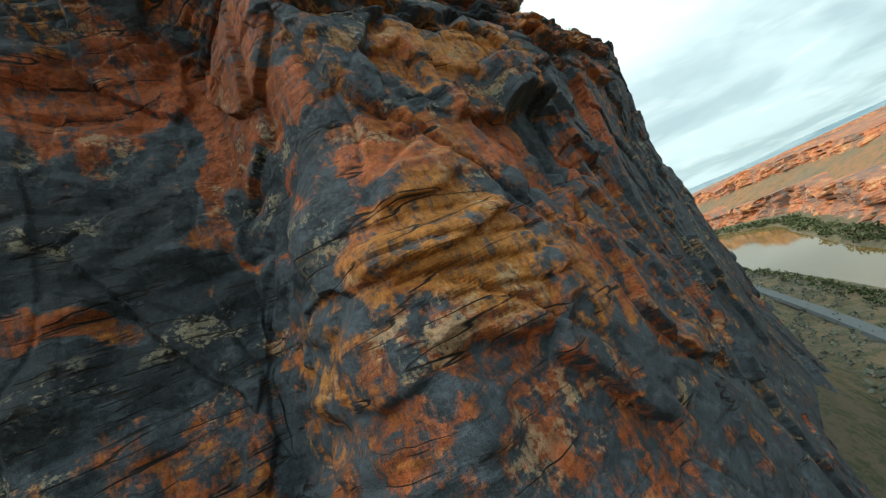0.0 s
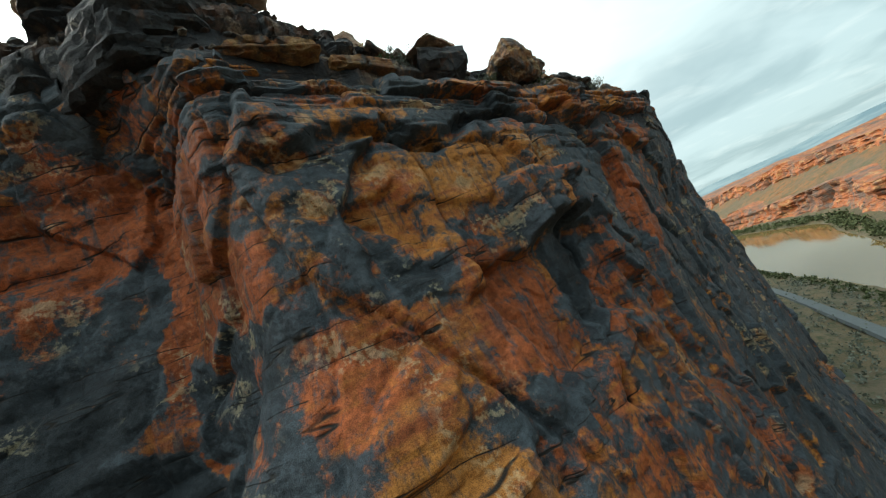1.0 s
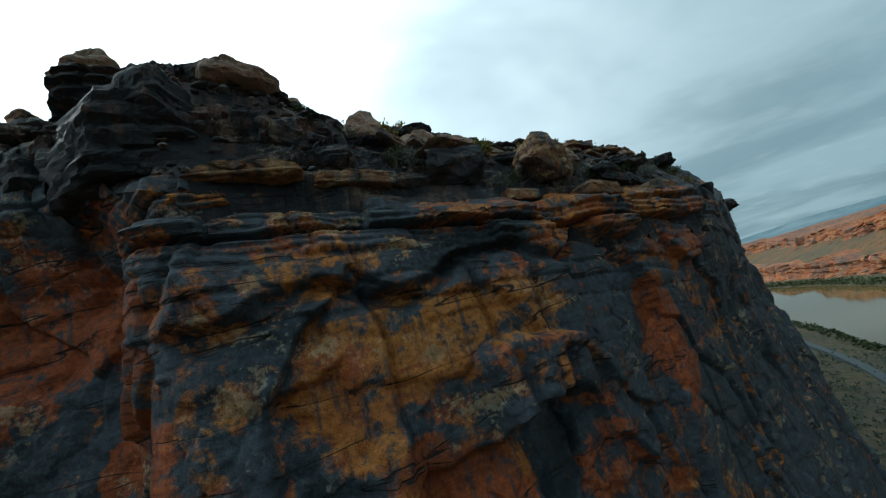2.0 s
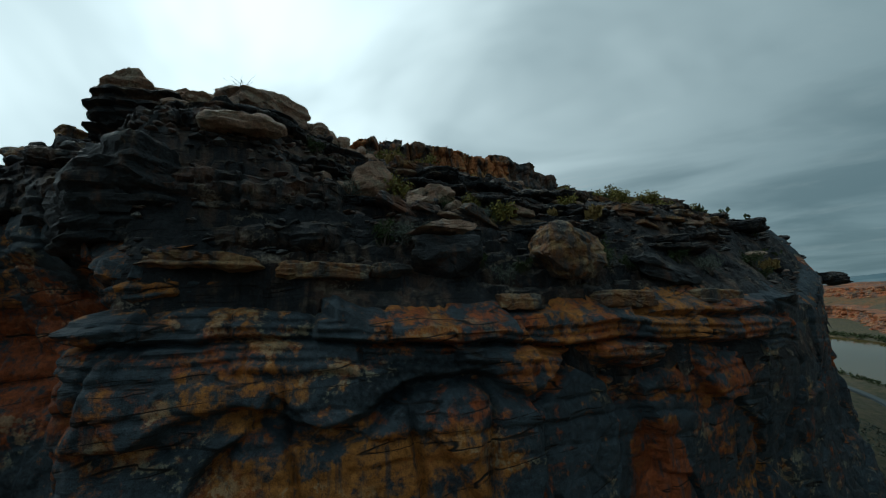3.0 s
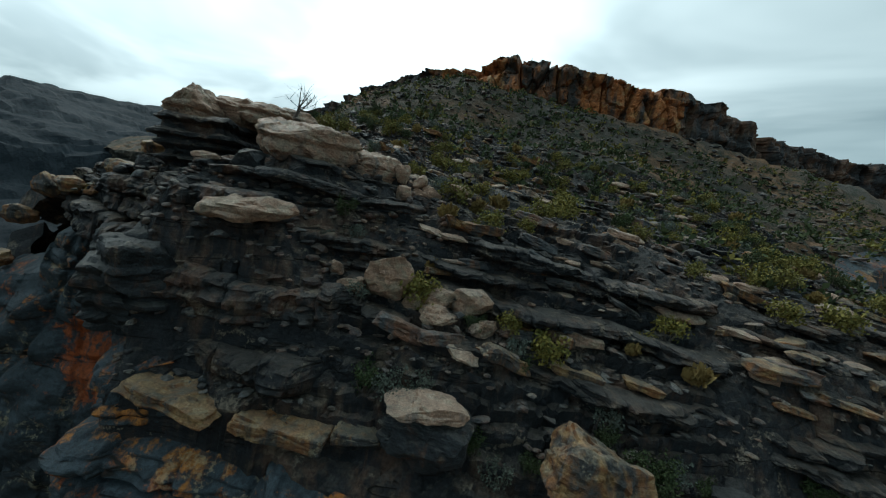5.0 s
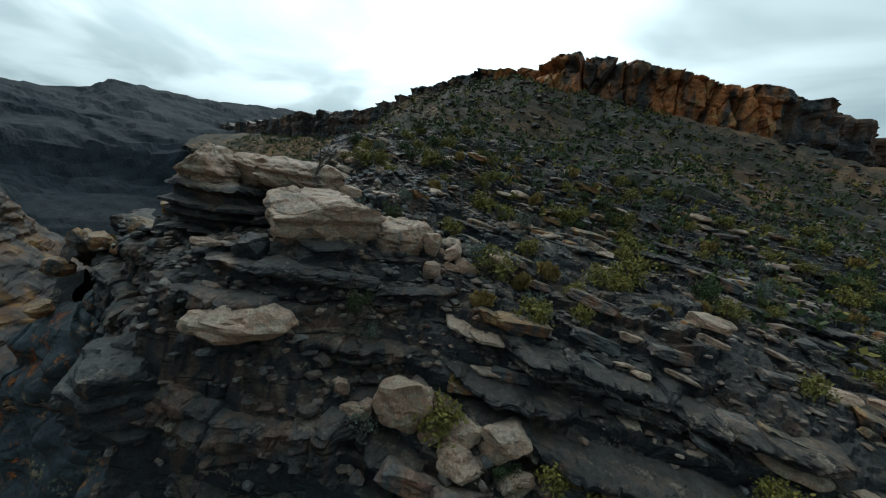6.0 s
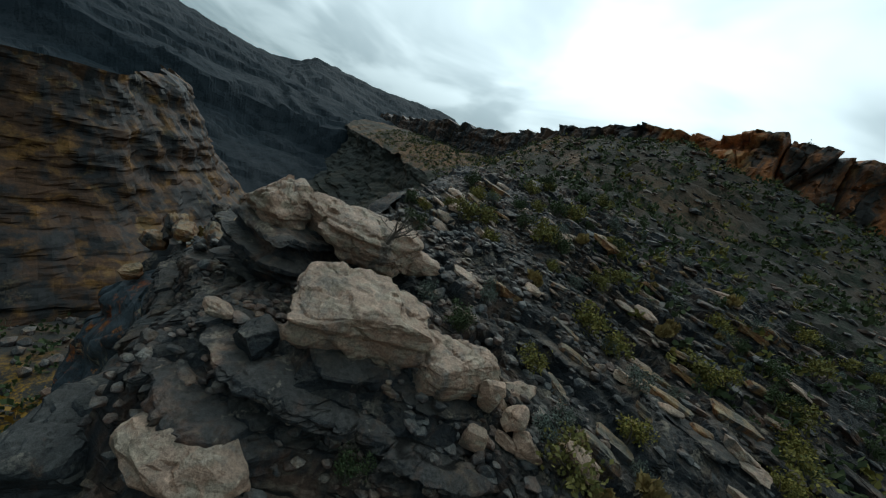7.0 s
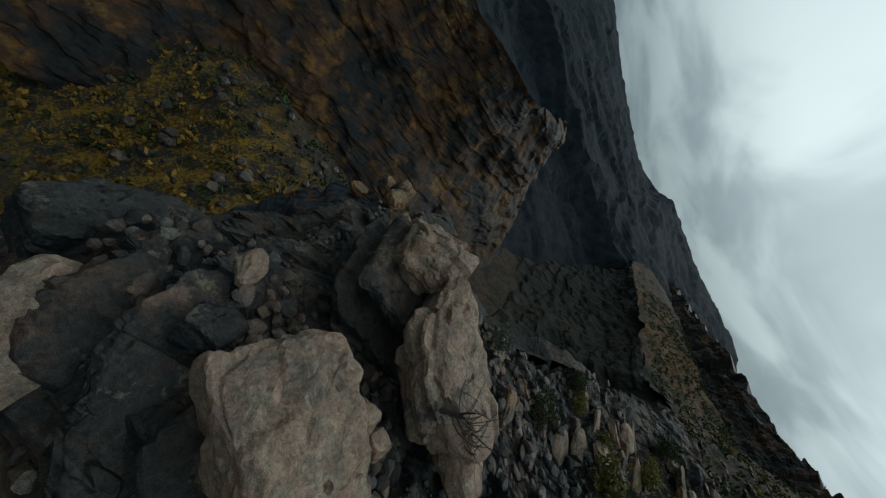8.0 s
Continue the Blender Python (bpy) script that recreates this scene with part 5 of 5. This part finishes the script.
planted(sage, [(4.7, 15.3, 1.0), (7.7, 16.6, 0.9), (5.2, 15.9, 0.8), (11.4, 19.9, 0.8), (9.5, 19.4, 0.9), (15.6, 22.2, 0.9), (0.4, 21.4, 0.9), (-0.2, 22.6, 0.8), (-4.4, 18.9, 0.9)] + spots(rng, 50, 2, 40, 10, 37, 0.5, 1.1), rng)
juniper = shrub("juniper_bush", "dark green juniper bush on the ledge", (1.4, 1.1), LEAF_GREEN, 207, 7, 63, 20, 0.10, 0.2, group="dark green bushes")
planted(juniper, [(0.3, 16.4, 0.55), (5.5, 18.0, 0.5), (7.0, 18.5, 0.5), (9.7, 19.1, 0.5), (6.9, 16.5, 0.5), (8.3, 17.3, 0.45), (12.1, 20.3, 0.5), (14.6, 22.6, 0.6), (18.6, 25.8, 0.7), (19.3, 26.5, 0.5), (10.9, 19.2, 0.9), (4.0, 15.0, 0.7), (-3.1, 19.6, 0.7), (-5.6, 15.2, 0.45), (-6.4, 17.6, 0.6)] + spots(rng, 34, 1, 40, 16, 37, 0.5, 1.0), rng)
grass = shrub("grass_tuft", "dry golden grass tuft on the rocks", (0.6, 0.4), LEAF_DRY, 209, 6, 12, 26, 0.24, 2.2, "grass", "dry grass tufts")
planted(grass, [(-12.8, 10.9, 1.0), (-11.8, 11.3, 0.9), (3.2, 18.2, 0.8)] + spots(rng, 30, 8, 40, 9, 34, 0.6, 1.2), rng)


def dead_tree(x, y, z, height, seed):
    """A bare grey juniper: trunk, limbs and twigs."""
    rng = np.random.default_rng(seed)
    ob = tagged(new("dead_tree"), "bare grey dead juniper on the summit rock", "tree")
    trunk = limb((0, 0, -0.1), (0.12, 0.05, height * 0.45), 0.07, 0.045, 0.05, rng, 7, 7)
    sheet("trunk", *trunk, BARK, ob)
    for k in range(9):
        a = rng.uniform(0, 6.28)
        p0 = np.array([0.1, 0.04, height * rng.uniform(0.25, 0.45)])
        p1 = p0 + (height * 0.42 * math.cos(a), height * 0.42 * math.sin(a), height * rng.uniform(0.15, 0.5))
        sheet("limb", *limb(p0, p1, 0.035, 0.012, 0.08, rng), BARK, ob)
        for _ in range(7):
            q0 = p0 + (p1 - p0) * rng.uniform(0.4, 1.0)
            sheet("twig", *limb(q0, q0 + rng.normal(0, 0.17 * height, 3) + (0, 0, 0.1), 0.012, 0.004, 0.03, rng, 4, 4), BARK, ob)
    ob.matrix_basis = place(x, y, z)


dead_tree(-4.9, 17.0, 63.0, 1.7, 301)


def far_scrub(name, label, n, where, mat, sizes, seed, ground, leaves=14, leaf=0.55):
    """Scrub past counting, each bush a small clump of leaves."""
    rng = np.random.default_rng(seed)
    parts = []
    X, Y = where(rng, n)
    for x, y, z in zip(X, Y, ground(X, Y)):
        a = rng.uniform(*sizes)
        v, f = leaf_clump((0, 0, 0.45 * a), 0.24 * a, leaves, leaf * a, rng, 0.5)
        v[:, 2] = np.abs(v[:, 2])
        parts.append((v + (x, y, z - 0.05 * a), f))
    return tagged(sheet(name, *joined(parts), mat), label, "scrub", kind="stuff")


def on_plain(rng, n):
    return drawn(rng, n, lambda r, k: (r.uniform(12, 110, k), r.uniform(20, 150, k)), lambda x, y: (inside(x, y, RIM[::4]) < -3) & (inside(x, y, NEAR_SHORE_P[::3]) > 3))


def along(path, a, b, lo, hi):
    """Draws places beside a stretch of a path, to its right."""
    side = sideways(path)

    def draw(rng, n):
        i = rng.integers(a, b, n)
        q = path[i] + (path[i + 1] - path[i]) * rng.random((n, 1)) + side[i] * rng.uniform(lo, hi, (n, 1))
        return q[:, 0], q[:, 1]
    return draw


def wide_hill(rng, n):
    return drawn(rng, n, lambda r, k: (r.uniform(-150, 60, k), r.uniform(30, 90, k)), lambda x, y: (inside(x, y, RIM[::4]) > 1) & (y < 70 + np.clip(x, 0, 99) * 1.1))


far_scrub("hill_scrub", "dark scrub scattered over the hillside", 3000, wide_hill, LEAF_GREEN, (0.3, 0.9), 401, land_many, 12)
far_scrub("hill_brush", "yellow brush scattered over the hillside", 1100, wide_hill, LEAF_YELLOW, (0.3, 0.8), 402, land_many, 12)
far_scrub("plain_scrub", "low grey green scrub on the river plain", 1500, on_plain, LEAF_GREY, (0.5, 1.2), 403, low_height, 10)
far_scrub("bank_thicket", "dark thicket along the river bank", 900, along(NEAR_SHORE_P, 28, 78, -6, -0.5), LEAF_GREEN, (0.8, 1.7), 404, low_height, 16)
far_scrub("far_thicket", "blue green thicket along the far bank", 1100, along(FAR_SHORE_P, 25, 78, 1, 9), LEAF_GREEN, (1.4, 3.0), 405, low_height, 14)
far_scrub("gorge_brush", "yellow brush on the gorge's floor", 280, lambda r, n: (r.uniform(-30, -6, n), r.uniform(-34, 4, n)), LEAF_GOLD, (0.5, 1.6), 406, low_height, 14)
far_scrub("gorge_scrub", "dark scrub on the gorge's floor", 900, lambda r, n: (r.uniform(-70, -4, n), r.uniform(-60, 6, n)), LEAF_GREEN, (0.5, 1.4), 407, low_height, 12)


def gorge_stones(n, seed):
    """Fallen blocks on the gorge's floor."""
    rng = np.random.default_rng(seed)
    X, Y = rng.uniform(-75, -4, n), rng.uniform(-60, 6, n)
    parts = []
    for x, y, z in zip(X, Y, low_height(X, Y)):
        w, f = PEBBLES[rng.integers(0, 6)]
        a = 0.3 + 1.6 * rng.random() ** 3
        parts.append((w * a + (x, y, z - 0.3 * a), f))
    return tagged(sheet("fallen_rocks", *joined(parts), BOULDER_GREY), "fallen rocks strewn over the gorge's floor", "rubble", kind="stuff")


gorge_stones(1400, 408)
far_scrub("mesa_junipers", "small junipers on the mesa's rim", 130, on_mesa, LEAF_GREEN, (0.5, 0.9), 409, lambda x, y: mesa_height(x, y) - 0.35, 60, 0.3)
